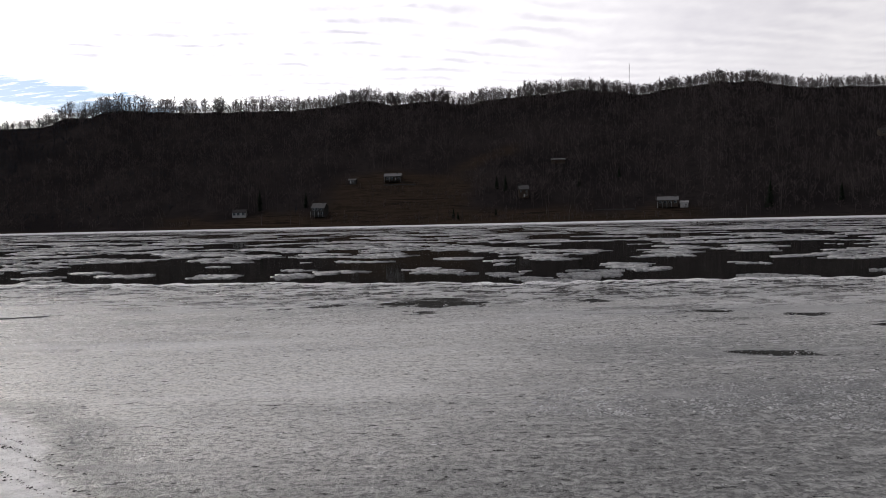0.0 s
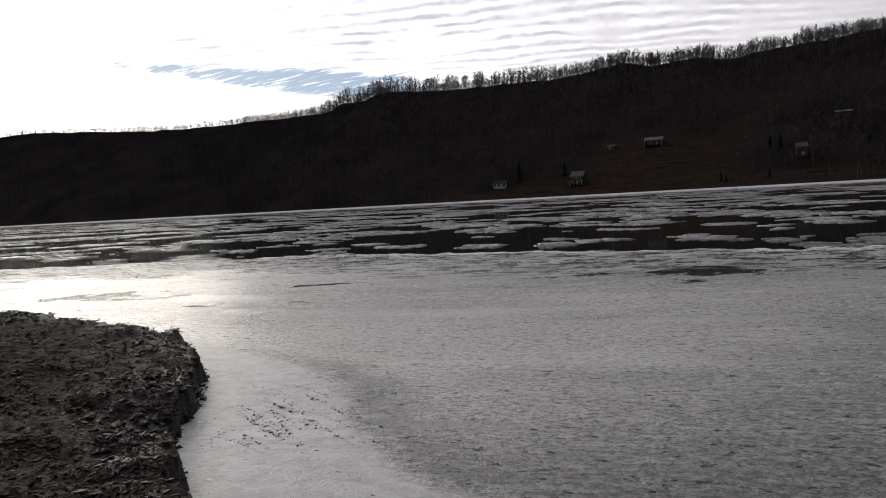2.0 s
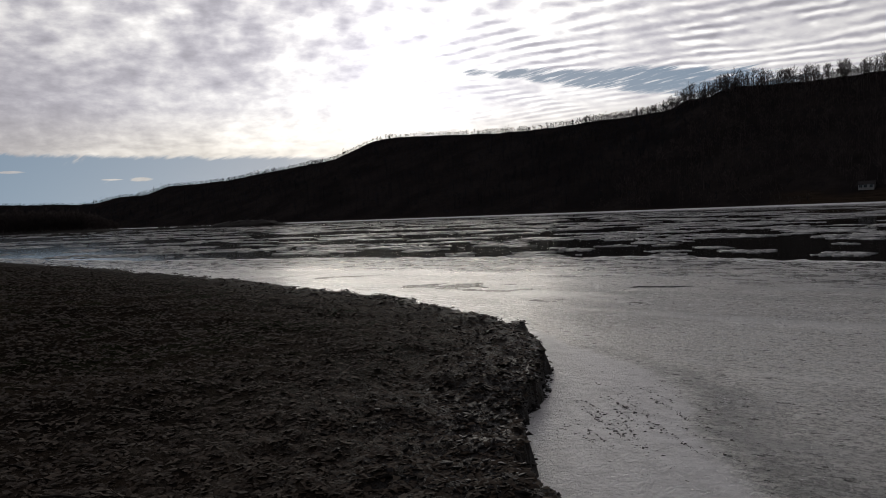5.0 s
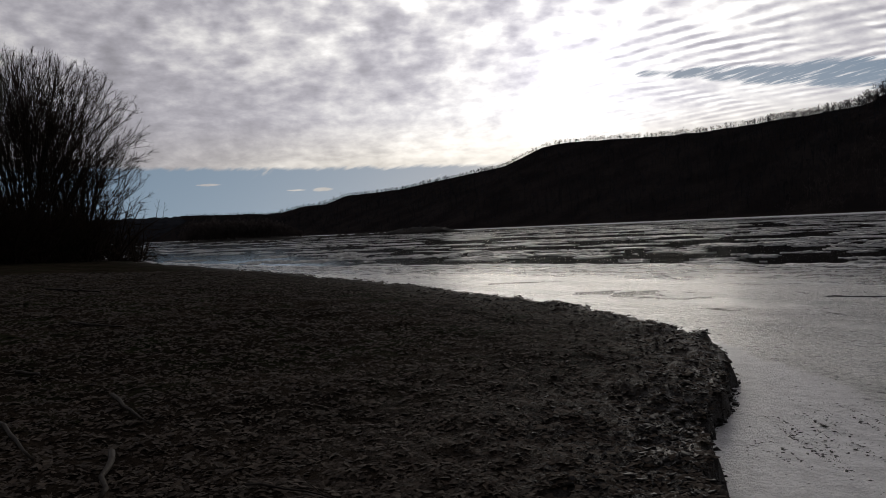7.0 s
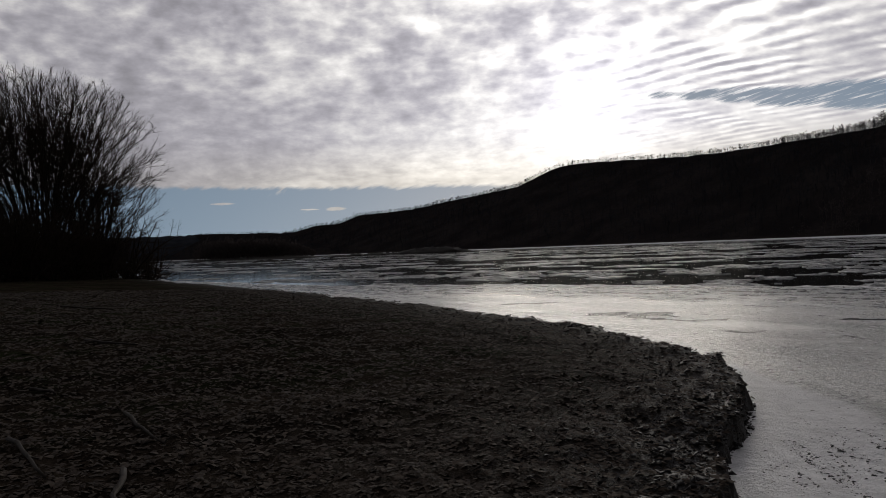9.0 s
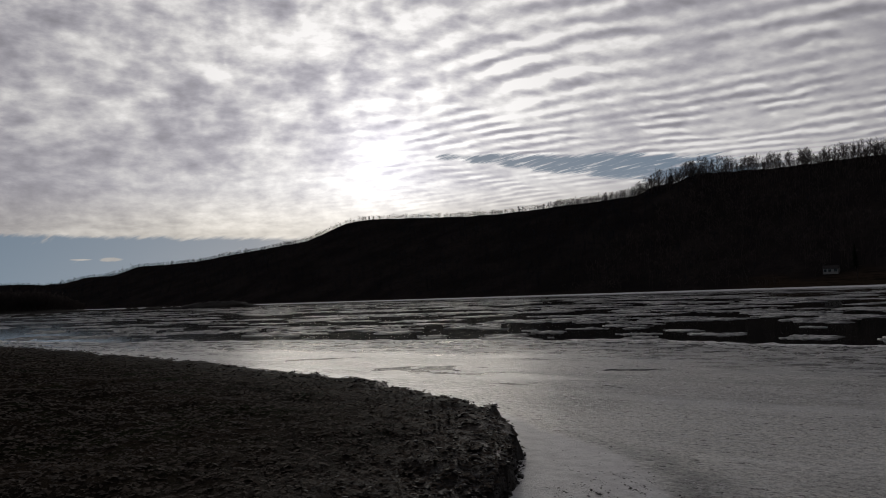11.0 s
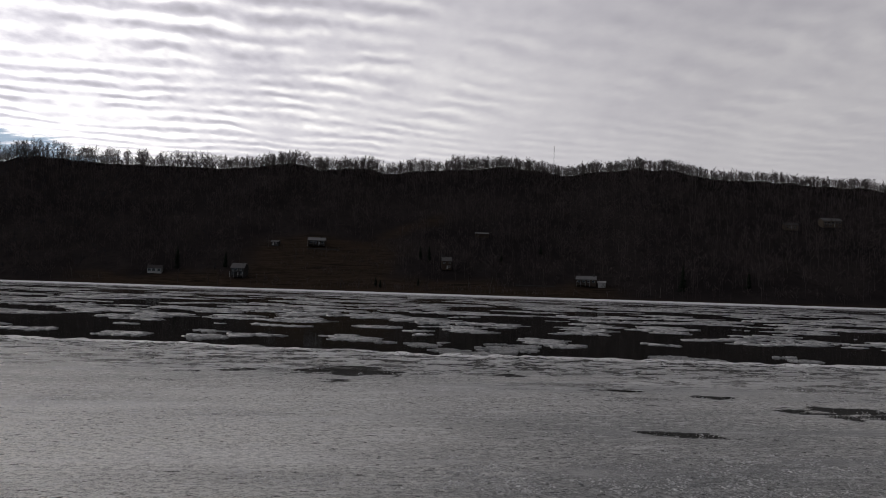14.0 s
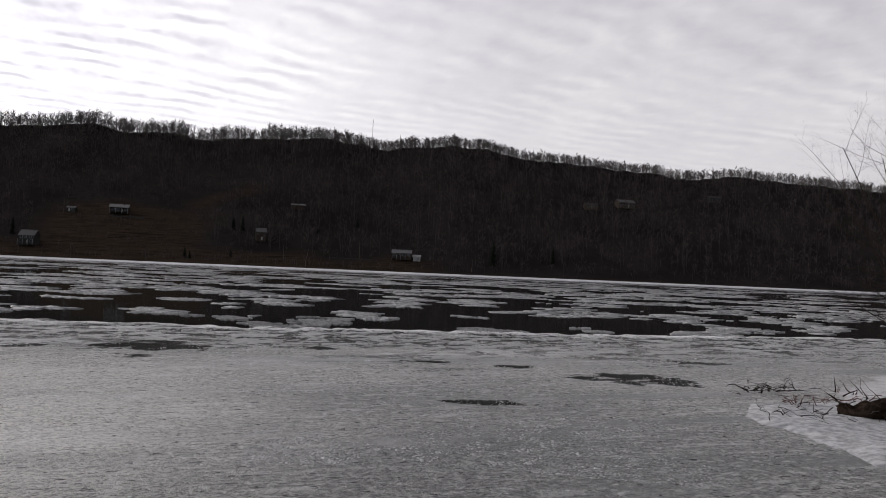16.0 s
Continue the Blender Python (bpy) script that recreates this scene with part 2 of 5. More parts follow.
    edge = n.remap(n.math("ADD", attribute(n, "edge"), n.math("ADD", n.math("MULTIPLY", n.math("SUBTRACT", speck, 0.5), 2.6), n.math("MULTIPLY", n.math("SUBTRACT", coarse, 0.5), 1.6))), 0.46, 0.62)
    colour = n.mix(edge, colour, (0.85, 0.855, 0.86))
    pool = n.math("MULTIPLY", pool, n.math("SUBTRACT", 1.0, edge))
    rubble = n.math("MAXIMUM", rubble, edge)
    rough = n.math("ADD", n.remap(dots, 0, 1, 0.30, 0.44, "LINEAR"), n.math("MULTIPLY", n.math("MAXIMUM", rubble, n.math("MULTIPLY", frost, 0.5)), 0.25))
    rough = n.math("MAXIMUM", n.math("SUBTRACT", rough, n.math("MULTIPLY", pool, 0.6)), 0.04)
    gloss = n.math("SUBTRACT", 0.9, n.math("MULTIPLY", n.math("MAXIMUM", rubble, n.math("MULTIPLY", frost, 0.6)), 0.6))
    gloss = n.math("MAXIMUM", n.math("SUBTRACT", gloss, n.math("MULTIPLY", pool, 0.5)), 0.08)
    relief = n.math("ADD", n.math("MULTIPLY", n.math("MULTIPLY", dots, rough_ice), n.math("SUBTRACT", 0.5, n.math("MULTIPLY", thin, 0.2))), n.math("MULTIPLY", speck, 0.6))
    relief = n.math("ADD", relief, n.math("MULTIPLY", rubble, 0.8))
    relief = n.math("MULTIPLY", relief, n.math("SUBTRACT", 1.0, n.math("MAXIMUM", n.math("MULTIPLY", frost, 0.5), n.math("MULTIPLY", pool, 0.95))))
    finish(n, colour, rough, relief, 0.05, 0.9, **{"IOR": n.remap(pool, 0.0, 1.0, 1.31, 1.03, "LINEAR"), "Specular IOR Level": gloss})
    return m


def floe_material():
    m, n = material("floe_ice")
    p = place(n)
    speck = n.noise(n.stretch(p, (0.6, 1, 1)), 3.0, 6.0, 0.7)
    each = n.node("ShaderNodeNewGeometry").outputs["Random Per Island"]
    colour = n.mix(n.remap(speck, 0.35, 0.65), (0.36, 0.365, 0.37), (0.9, 0.9, 0.905))
    colour = n.mix(n.math("MULTIPLY", each, 0.35), colour, (0.3, 0.3, 0.3))
    b = n.node("ShaderNodeBsdfPrincipled", {"Base Color": colour, "Roughness": 0.45, "IOR": 1.31, "Specular IOR Level": 0.5})
    n.put(n.node("ShaderNodeBump", {"Height": speck, "Distance": 0.05, "Strength": 0.6}).outputs[0], b.inputs["Normal"])
    lit = n.node("ShaderNodeBsdfTranslucent", {"Color": colour})
    both = n.node("ShaderNodeMixShader", {0: 0.4, 1: b.outputs[0], 2: lit.outputs[0]})
    n.node("ShaderNodeOutputMaterial", {"Surface": both.outputs[0]})
    return m


def water_material():
    m, n = material("river_water")
    p = place(n)
    ripple = n.noise(n.stretch(p, (0.5, 1, 1), 5), 3.0, 4.0, 0.6)
    finish(n, (0.012, 0.013, 0.011), 0.06, ripple, 0.01, 0.12, IOR=1.33)
    return m


def mud_material():
    m, n = material("frozen_mud")
    p = place(n)
    big = n.noise(p, 0.5, 5.0, 0.6)
    mid = n.noise(p, 6.0, 6.0, 0.7)
    small = n.noise(p, 38.0, 4.0, 0.7)
    rim = attribute(n, "rim")
    colour = n.mix(n.remap(big, 0.35, 0.65), (0.017, 0.0135, 0.0105), (0.040, 0.031, 0.023))
    colour = n.mix(n.remap(mid, 0.45, 0.7), colour, (0.010, 0.008, 0.006))
    colour = n.mix(n.math("MULTIPLY", n.remap(small, 0.52, 0.7), 0.5), colour, (0.06, 0.046, 0.034))
    west = n.node("ShaderNodeSeparateXYZ", {0: p}).outputs[0]
    moss = n.math("MULTIPLY", n.remap(west, -5.0, -11.0), n.remap(n.noise(p, 0.9, 5.0, 0.7), 0.48, 0.6, 0.0, 0.7))
    colour = n.mix(moss, colour, n.mix(n.remap(small, 0.4, 0.6), (0.010, 0.014, 0.007), (0.024, 0.030, 0.014)))
    frost = n.math("MULTIPLY", rim, n.remap(n.math("ADD", mid, n.math("MULTIPLY", small, 0.5)), 0.72, 0.9))
    colour = n.mix(n.math("MULTIPLY", frost, 0.25), colour, (0.3, 0.31, 0.33))
    colour = n.mix(n.math("MULTIPLY", rim, 0.65), colour, (0.010, 0.0088, 0.0076))
    rough = n.math("SUBTRACT", 0.88, n.math("MULTIPLY", rim, 0.4))
    relief = n.math("ADD", n.math("MULTIPLY", mid, 1.0), n.math("MULTIPLY", small, 0.35))
    finish(n, colour, rough, relief, 0.07, 0.9, **{"Specular IOR Level": n.math("MULTIPLY", rim, 0.25)})
    return m


def speckled(name, dark, pale, rough=0.8, scale=8.0, islands=True, depth=0.01):
    m, n = material(name)
    p = place(n)
    grain = n.noise(p, scale, 5.0, 0.65)
    colour = n.mix(n.remap(grain, 0.3, 0.7), dark, pale)
    if islands:
        each = n.node("ShaderNodeNewGeometry").outputs["Random Per Island"]
        colour = n.mix(n.remap(each, 0.0, 1.0, 0.0, 0.6, "LINEAR"), colour, tuple(0.55 * a + 0.45 * b for a, b in zip(dark, pale)))
        colour = n.mix(n.remap(each, 0.7, 1.0, 0.0, 0.7), colour, pale)
    finish(n, colour, rough, grain, depth, 0.6)
    return m


def hill_material():
    m, n = material("leaf_litter_slope")
    p = place(n)
    grass = attribute(n, "grass")
    big = n.noise(p, 0.02, 5.0, 0.6)
    mid = n.noise(p, 0.25, 5.0, 0.65)
    small = n.noise(p, 1.6, 4.0, 0.7)
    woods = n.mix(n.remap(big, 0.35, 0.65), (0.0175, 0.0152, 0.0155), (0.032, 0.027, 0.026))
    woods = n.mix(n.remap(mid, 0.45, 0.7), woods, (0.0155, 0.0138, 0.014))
    field = n.mix(n.remap(mid, 0.35, 0.65), (0.018, 0.014, 0.011), (0.038, 0.029, 0.021))
    strips = n.noise(n.stretch(p, (0.015, 0.12, 1), -12), 1.0, 4.0, 0.6)
    field = n.mix(n.remap(strips, 0.4, 0.6), field, (0.055, 0.038, 0.029))
    field = n.mix(n.remap(strips, 0.55, 0.62), field, (0.014, 0.012, 0.010))
    field = n.mix(n.remap(small, 0.45, 0.7), field, (0.03, 0.024, 0.016))
    finish(n, n.mix(grass, woods, field), 0.9, mid, 0.8, 0.6)
    return m


def plain(name, colour, rough=0.7, other=None, scale=3.0):
    m, n = material(name)
    grain = n.noise(place(n), scale, 5.0, 0.65)
    pale = other or tuple(c * 1.35 for c in colour)
    finish(n, n.mix(n.remap(grain, 0.3, 0.7), colour, pale), rough, grain, 0.01, 0.4)
    return m


def glass_material():
    m, n = material("window_glass")
    finish(n, (0.02, 0.022, 0.025), 0.08)
    return m


ICE, FLOE, WATER, MUD, HILL = ice_material(), floe_material(), water_material(), mud_material(), hill_material()
BARK = speckled("grey_bark", (0.026, 0.022, 0.020), (0.060, 0.050, 0.044), 0.9, 4.0)
TWIG = speckled("brown_twigs", (0.022, 0.017, 0.014), (0.048, 0.036, 0.029), 0.9, 4.0)
FAR_BARK = speckled("far_wood_bark", (0.048, 0.041, 0.041), (0.10, 0.084, 0.079), 0.95, 0.3)
# Bluish, darkened copy of the far bark: haze and shade put into the colour.
HAZE_WOOD = speckled("haze_tinted_wood", (0.017, 0.0185, 0.023), (0.034, 0.037, 0.044), 0.95, 0.02)
PALE_BARK = speckled("pale_bark", (0.06, 0.054, 0.048), (0.12, 0.108, 0.096), 0.85, 2.0)
NEEDLES = speckled("dark_needles", (0.010, 0.014, 0.010), (0.022, 0.030, 0.020), 0.9, 2.0)
LITTER = speckled("dead_leaves", (0.007, 0.0052, 0.0044), (0.085, 0.064, 0.047), 0.85, 20.0)
PINK = speckled("reddish_twigs", (0.10, 0.06, 0.055), (0.22, 0.15, 0.14), 0.8, 10.0)
CLOD = speckled("wet_clods", (0.007, 0.006, 0.0055), (0.018, 0.015, 0.013), 0.65, 14.0)
DRIFT = speckled("driftwood", (0.02, 0.016, 0.013), (0.045, 0.037, 0.03), 0.8, 12.0)
SNOW = plain("old_snow", (0.24, 0.242, 0.248), 0.65, (0.60, 0.602, 0.61), 7.0)
ROCK = plain("river_rock", (0.022, 0.021, 0.021), 0.8, (0.06, 0.055, 0.05), 0.8)
WHITE = plain("white_paint", (0.22, 0.22, 0.215), 0.6, (0.34, 0.34, 0.33))
SIDING = plain("grey_siding", (0.035, 0.034, 0.033), 0.75, (0.06, 0.058, 0.056))
TAN = plain("tan_siding", (0.07, 0.056, 0.042), 0.75, (0.11, 0.088, 0.066))
LOGS = plain("dark_log_wall", (0.035, 0.026, 0.02), 0.8, (0.06, 0.045, 0.034))
TIN = plain("pale_tin_roof", (0.08, 0.08, 0.08), 0.6, (0.15, 0.15, 0.15))
PACKED = plain("packed_snow_ice", (0.7, 0.705, 0.71), 0.7, (0.86, 0.865, 0.87), 0.3)
ROTTEN = plain("rotten_wood", (0.012, 0.009, 0.007), 0.9, (0.04, 0.03, 0.024), 14.0)
SHINGLE = plain("grey_shingle_roof", (0.075, 0.072, 0.072), 0.8, (0.13, 0.127, 0.125))
DARK_ROOF = plain("dark_shingle_roof", (0.03, 0.028, 0.028), 0.8, (0.055, 0.05, 0.05))
STEEL = plain("galvanised_steel", (0.16, 0.16, 0.17), 0.5)
GLASS = glass_material()

# ---- helpers for shapes ----
rng = np.random.default_rng(7)


def lattice(ix, iy, seed):
    h = np.sin(ix * 127.1 + iy * 311.7 + seed * 74.7) * 43758.5453
    return h - np.floor(h)


def soft_noise(x, y, seed=0):
    """Smooth value noise, 0 to 1."""
    x, y = np.asarray(x, float), np.asarray(y, float)
    ix, iy = np.floor(x), np.floor(y)
    fx, fy = x - ix, y - iy
    fx, fy = fx * fx * (3 - 2 * fx), fy * fy * (3 - 2 * fy)
    a = lattice(ix, iy, seed) * (1 - fx) + lattice(ix + 1, iy, seed) * fx
    b = lattice(ix, iy + 1, seed) * (1 - fx) + lattice(ix + 1, iy + 1, seed) * fx
    return a * (1 - fy) + b * fy


def rough_noise(x, y, seed=0, octaves=4):
    total, size = 0.0, 0.0
    for k in range(octaves):
        total = total + soft_noise(np.asarray(x) * 2 ** k, np.asarray(y) * 2 ** k, seed + 13 * k) * 0.5 ** k
        size += 0.5 ** k
    return total / size


def smooth(a, b, x):
    t = np.clip((np.asarray(x, float) - a) / (b - a), 0, 1)
    return t * t * (3 - 2 * t)


def fast_mesh(name, verts, faces, mat, shaded=False):
    """A mesh from an array of places and an array of faces that all have the same number of corners."""
    verts, faces = np.asarray(verts, np.float32), np.asarray(faces, np.int32)
    me = bpy.data.meshes.new(name)
    me.vertices.add(len(verts))
    me.vertices.foreach_set("co", verts.ravel())
    k = faces.shape[1]
    me.loops.add(faces.size)
    me.loops.foreach_set("vertex_index", faces.ravel())
    me.polygons.add(len(faces))
    me.polygons.foreach_set("loop_start", np.arange(0, faces.size, k, dtype=np.int32))
    me.polygons.foreach_set("loop_total", np.full(len(faces), k, np.int32))
    if shaded:
        me.polygons.foreach_set("use_smooth", np.ones(len(faces), bool))
    me.update(calc_edges=True)
    me.validate()
    me.materials.append(mat)
    return me


def mask(me, name, values):
    me.attributes.new(name, "FLOAT", "POINT").data.foreach_set("value", np.asarray(values, np.float32))


def grid_faces(rows, cols):
    i = np.arange(rows - 1)[:, None] * cols + np.arange(cols - 1)[None, :]
    return np.stack([i, i + 1, i + cols + 1, i + cols], -1).reshape(-1, 4)


def part(name, bm, mat, parent, label=""):
    me = bpy.data.meshes.new(name)
    bm.to_mesh(me)
    bm.free()
    me.materials.append(mat)
    ob = new(name, me)
    ob.parent = parent
    return tagged(ob, label)


def empty_thing(name, m, label, category, group="", kind=""):
    ob = new(name)
    ob.empty_display_size = 0.2
    ob.matrix_basis = m
    return tagged(ob, label, category, group, kind)


def box(bm, lo, hi):
    made = bmesh.ops.create_cube(bm, size=1.0)["verts"]
    size = [h - l for l, h in zip(lo, hi)]
    for v in made:
        v.co = Vector([l + (c + 0.5) * s for l, c, s in zip(lo, v.co, size)])
    return made


def boxes(*pairs, bevel=0.0):
    bm = bmesh.new()
    for lo, hi in pairs:
        box(bm, lo, hi)
    if bevel:
        bmesh.ops.bevel(bm, geom=bm.edges[:], offset=bevel, segments=1, affect="EDGES")
    return bm


def prisms(p0, p1, r0, r1, sides=3):
    """Tapered sticks from p0 to p1, all in one pair of arrays."""
    p0, p1 = np.asarray(p0, float), np.asarray(p1, float)
    way = p1 - p0
    way /= np.linalg.norm(way, axis=1, keepdims=True) + 1e-9
    ref = np.where(np.abs(way[:, 2:3]) > 0.9, np.array([[1.0, 0, 0]]), np.array([[0, 0, 1.0]]))
    u = np.cross(way, ref)
    u /= np.linalg.norm(u, axis=1, keepdims=True) + 1e-9
    v = np.cross(way, u)
    k = len(p0)
    a = np.arange(sides) * 2 * np.pi / sides
    ring = np.cos(a)[None, :, None] * u[:, None] + np.sin(a)[None, :, None] * v[:, None]
    low = p0[:, None] + ring * np.asarray(r0)[:, None, None]
    high = p1[:, None] + ring * np.asarray(r1)[:, None, None]
    verts = np.concatenate([low, high], 1).reshape(-1, 3)
    i = np.arange(sides)
    j = (i + 1) % sides
    both = np.concatenate([np.stack([i, j, j + sides], -1), np.stack([i, j + sides, i + sides], -1)])
    faces = (np.arange(k)[:, None, None] * 2 * sides + both[None]).reshape(-1, 3)
    return verts, faces


def tube(points, radii, sides=8):
    """One unbroken round stick along the points."""
    p = np.asarray(points, float)
    way = np.gradient(p, axis=0)
    way /= np.linalg.norm(way, axis=1, keepdims=True) + 1e-9
    ref = np.where(np.abs(way[:, 2:3]) > 0.9, np.array([[1.0, 0, 0]]), np.array([[0, 0, 1.0]]))
    u = np.cross(way, ref)
    u /= np.linalg.norm(u, axis=1, keepdims=True) + 1e-9
    v = np.cross(way, u)
    a = np.arange(sides) * 2 * np.pi / sides
    ring = p[:, None] + (np.cos(a)[None, :, None] * u[:, None] + np.sin(a)[None, :, None] * v[:, None]) * np.asarray(radii)[:, None, None]
    verts = np.concatenate([ring.reshape(-1, 3), p[:1], p[-1:]])
    i = np.arange(len(p) - 1)[:, None] * sides
    j, k = np.arange(sides)[None], (np.arange(sides)[None] + 1) % sides
    quads = np.stack([i + j, i + k, i + sides + k, i + sides + j], -1).reshape(-1, 4)
    n = len(p) * sides
    j, k = j[0], k[0]
    ends = np.concatenate([np.stack([np.full(sides, n), k, j], -1), np.stack([np.full(sides, n + 1), n - sides + j, n - sides + k], -1)])
    return verts, np.concatenate([quads[:, [0, 1, 2]], quads[:, [0, 2, 3]], ends])


def tips(p0, p1, r0):
    """Three-sided spikes, for the last twigs."""
    v, _ = prisms(p0, p1, r0, np.zeros(len(r0)))
    k = len(p0)
    v = v.reshape(k, 6, 3)[:, :4].reshape(-1, 3)
    one = np.array([(0, 1, 3), (1, 2, 3), (2, 0, 3)])
    return v, (np.arange(k)[:, None, None] * 4 + one[None]).reshape(-1, 3)


def grow(seed, height, trunk_r, plan, stems=1, flare=0.1, bare=0.35, lift=0.5, droop=0.0, curve=0.08, pieces=3, reach=0.5, taper=0.5):
    """Sticks of a bare tree: (p0, p1, r0, r1, level). plan: children of each level, from limbs to twigs."""
    r = np.random.default_rng(seed)
    out = []

    def limb(start, way, length, radius, level):
        here, way = np.array(start, float), way / np.linalg.norm(way)
        n = pieces if level == 0 else (max(1, pieces - 1) if level == 1 else (2 if pieces > 3 and level < len(plan) else 1))
        marks = []
        for k in range(n):
            way = way + r.normal(0, curve, 3) + np.array([0, 0, (lift * 0.25 if level else 0.06) - droop * level * 0.1])
            way /= np.linalg.norm(way)
            there = here + way * length / n
            a, b = radius * (1 - 0.75 * k / n), radius * (1 - 0.75 * (k + 1) / n)
            out.append((here, there, a, b, level))
            marks.append((here, there, way, a, b))
            here = there
        if level < len(plan):
            for c in range(plan[level]):
                first = bare if level == 0 else 0.2
                f = first + (1 - first) * (c + r.random()) / plan[level]
                f = min(f, 0.98)
                h, t, w, a, b = marks[min(int(f * n), n - 1)]
                g = f * n - int(f * n)
                spot = h + (t - h) * g
                side = r.normal(0, 1, 3)
                side -= w * (side @ w)
                side /= np.linalg.norm(side) + 1e-9
                spread = (0.75 + 0.45 * r.random()) if level == 0 else (0.6 + 0.5 * r.random())
                turn = w * math.cos(spread) + side * math.sin(spread) + np.array([0, 0, lift * 0.35])
                size = length * ((1 - 0.55 * f) * (reach if level == 0 else 0.52)) * (0.75 + 0.5 * r.random())
                limb(spot, turn, size, max((a + (b - a) * g) * taper, trunk_r * 0.03), level + 1)

    for s in range(stems):
        a = r.random() * 6.28
        tilt = flare * (0.3 + r.random()) if stems > 1 else flare * 0.4 * r.random()
        foot = np.array([math.cos(a), math.sin(a), 0]) * (trunk_r * 1.6 * (stems > 1))
        limb(foot - np.array([0, 0, 0.3]), np.array([math.cos(a) * tilt, math.sin(a) * tilt, 1.0]),
             height * (0.72 + 0.16 * r.random()), trunk_r * (0.7 + 0.5 * r.random()), 0)
    return out


def sticks_arrays(sticks, sides=3, levels=None):
    chosen = [s for s in sticks if levels is None or s[4] in levels]
    last = max(s[4] for s in sticks)
    thick, thin = [s for s in chosen if s[4] < last], [s for s in chosen if s[4] == last]
    if not thin:
        return prisms(*[[s[k] for s in thick] for k in range(4)], sides)
    v1, f1 = tips([s[0] for s in thin], [s[1] for s in thin], np.array([s[2] for s in thin]))
    if not thick:
        return v1, f1
    v0, f0 = prisms(*[[s[k] for s in thick] for k in range(4)], sides)
    return np.concatenate([v0, v1]), np.concatenate([f0, f1 + len(v0)])


def bare_tree(name, m, sticks, label, category="tree", bark=None, twig=None, group="", cut=1, sides=5):
    """A tree of its own: trunk and crown."""
    top = max(s[4] for s in sticks)
    tree = empty_thing(name, m, label, category, group)
    trunk = new("trunk", fast_mesh("trunk", *sticks_arrays(sticks, sides, range(0, cut)), bark or BARK))
    crown = new("crown", fast_mesh("crown", *sticks_arrays(sticks, 3, range(cut, top + 1)), twig or TWIG))
    trunk.parent = crown.parent = tree
    return tree


def scattered(variants, spots, turns, sizes):
    """Copies of mesh arrays, joined."""
    verts, faces, base = [], [], 0
    pick = rng.integers(0, len(variants), len(spots))
    for k, (v, f) in enumerate(variants):
        mine = np.nonzero(pick == k)[0]
        if not len(mine):
            continue
        c, s = np.cos(turns[mine]), np.sin(turns[mine])
        x = v[None, :, 0] * c[:, None] - v[None, :, 1] * s[:, None]
        y = v[None, :, 0] * s[:, None] + v[None, :, 1] * c[:, None]
        z = np.broadcast_to(v[None, :, 2], x.shape)
        w = np.stack([x, y, z], -1) * sizes[mine][:, None, None] + spots[mine][:, None, :]
        verts.append(w.reshape(-1, 3))
        faces.append((f[None] + (np.arange(len(mine)) * len(v))[:, None, None]).reshape(-1, f.shape[1]) + base)
        base += w.shape[0] * w.shape[1]
    return np.concatenate(verts), np.concatenate(faces)


# ---- the lie of the land ----
# Near shore: the foot of the bank, from upstream to downstream.
SHORE = np.array([(400, 60), (150, 30), (60, 20), (30, 15.5), (18, 12.6), (14.5, 10.5), (12, 8.0), (9, 5.4), (5, 3.9), (1, 3.5), (-2.0, 4.0), (-3.0, 4.95),
                  (-3.55, 5.7), (-4.25, 6.6), (-4.5, 7.1), (-4.85, 8.1), (-5.45, 9.3), (-6.4, 10.5), (-7.3, 11.5), (-8.9, 12.5), (-10.9, 13.5), (-13, 14.2),
                  (-15.7, 15), (-19.7, 16.2), (-24, 17.2), (-38, 19.9), (-73, 26.5), (-107, 31.5), (-200, 60), (-420, 140), (-700, 200), (-1500, 300), (-4600, 500)], float)


def inland(x, y):
    """Metres from the foot of the near bank; minus on the river."""
    x, y = np.asarray(x, float), np.asarray(y, float)
    best, sign = np.full(x.shape, 1e9), np.ones(x.shape)
    for (ax, ay), (bx, by) in zip(SHORE[:-1], SHORE[1:]):
        dx, dy = bx - ax, by - ay
        t = np.clip(((x - ax) * dx + (y - ay) * dy) / (dx * dx + dy * dy), 0, 1)
        d = np.hypot(x - ax - t * dx, y - ay - t * dy)
        cross = dx * (y - ay) - dy * (x - ax)
        closer = d < best
        best = np.where(closer, d, best)
        sign = np.where(closer, np.where(cross > 0, 1.0, -1.0), sign)
    return best * sign


def bank_height(x, y):
    d = inland(x, y)
    near = np.exp(-np.hypot(x, y) / 60)
    ragged = (rough_noise(np.asarray(x) * 1.1, np.asarray(y) * 1.1, 5, 3) - 0.5) * 0.5 + (rough_noise(np.asarray(x) * 4, np.asarray(y) * 4, 9, 2) - 0.5) * 0.28
    d = d + ragged * (0.35 + 0.65 * near) * np.exp(-np.maximum(d, 0) / 3)
    z = np.where(d < 0, np.maximum(-0.2 + d * 0.6, -1.5), -0.2 + 0.46 * smooth(0, 0.16, d) + 1.7 * (1 - np.exp(-np.maximum(d, 0) * 0.03)))
    lumps = (rough_noise(np.asarray(x) * 0.9, np.asarray(y) * 0.9, 21, 4) - 0.5) * 0.16 + (rough_noise(np.asarray(x) * 5, np.asarray(y) * 5, 23, 3) - 0.5) * 0.10
    edge = (rough_noise(np.asarray(x) * 2.6, np.asarray(y) * 2.6, 31, 3) - 0.5) * 0.30 * np.exp(-np.abs(d - 0.6) / 0.8)
    return z + np.where(d > 0.02, (lumps + edge) * np.exp(-np.hypot(x, y) / 120), 0)


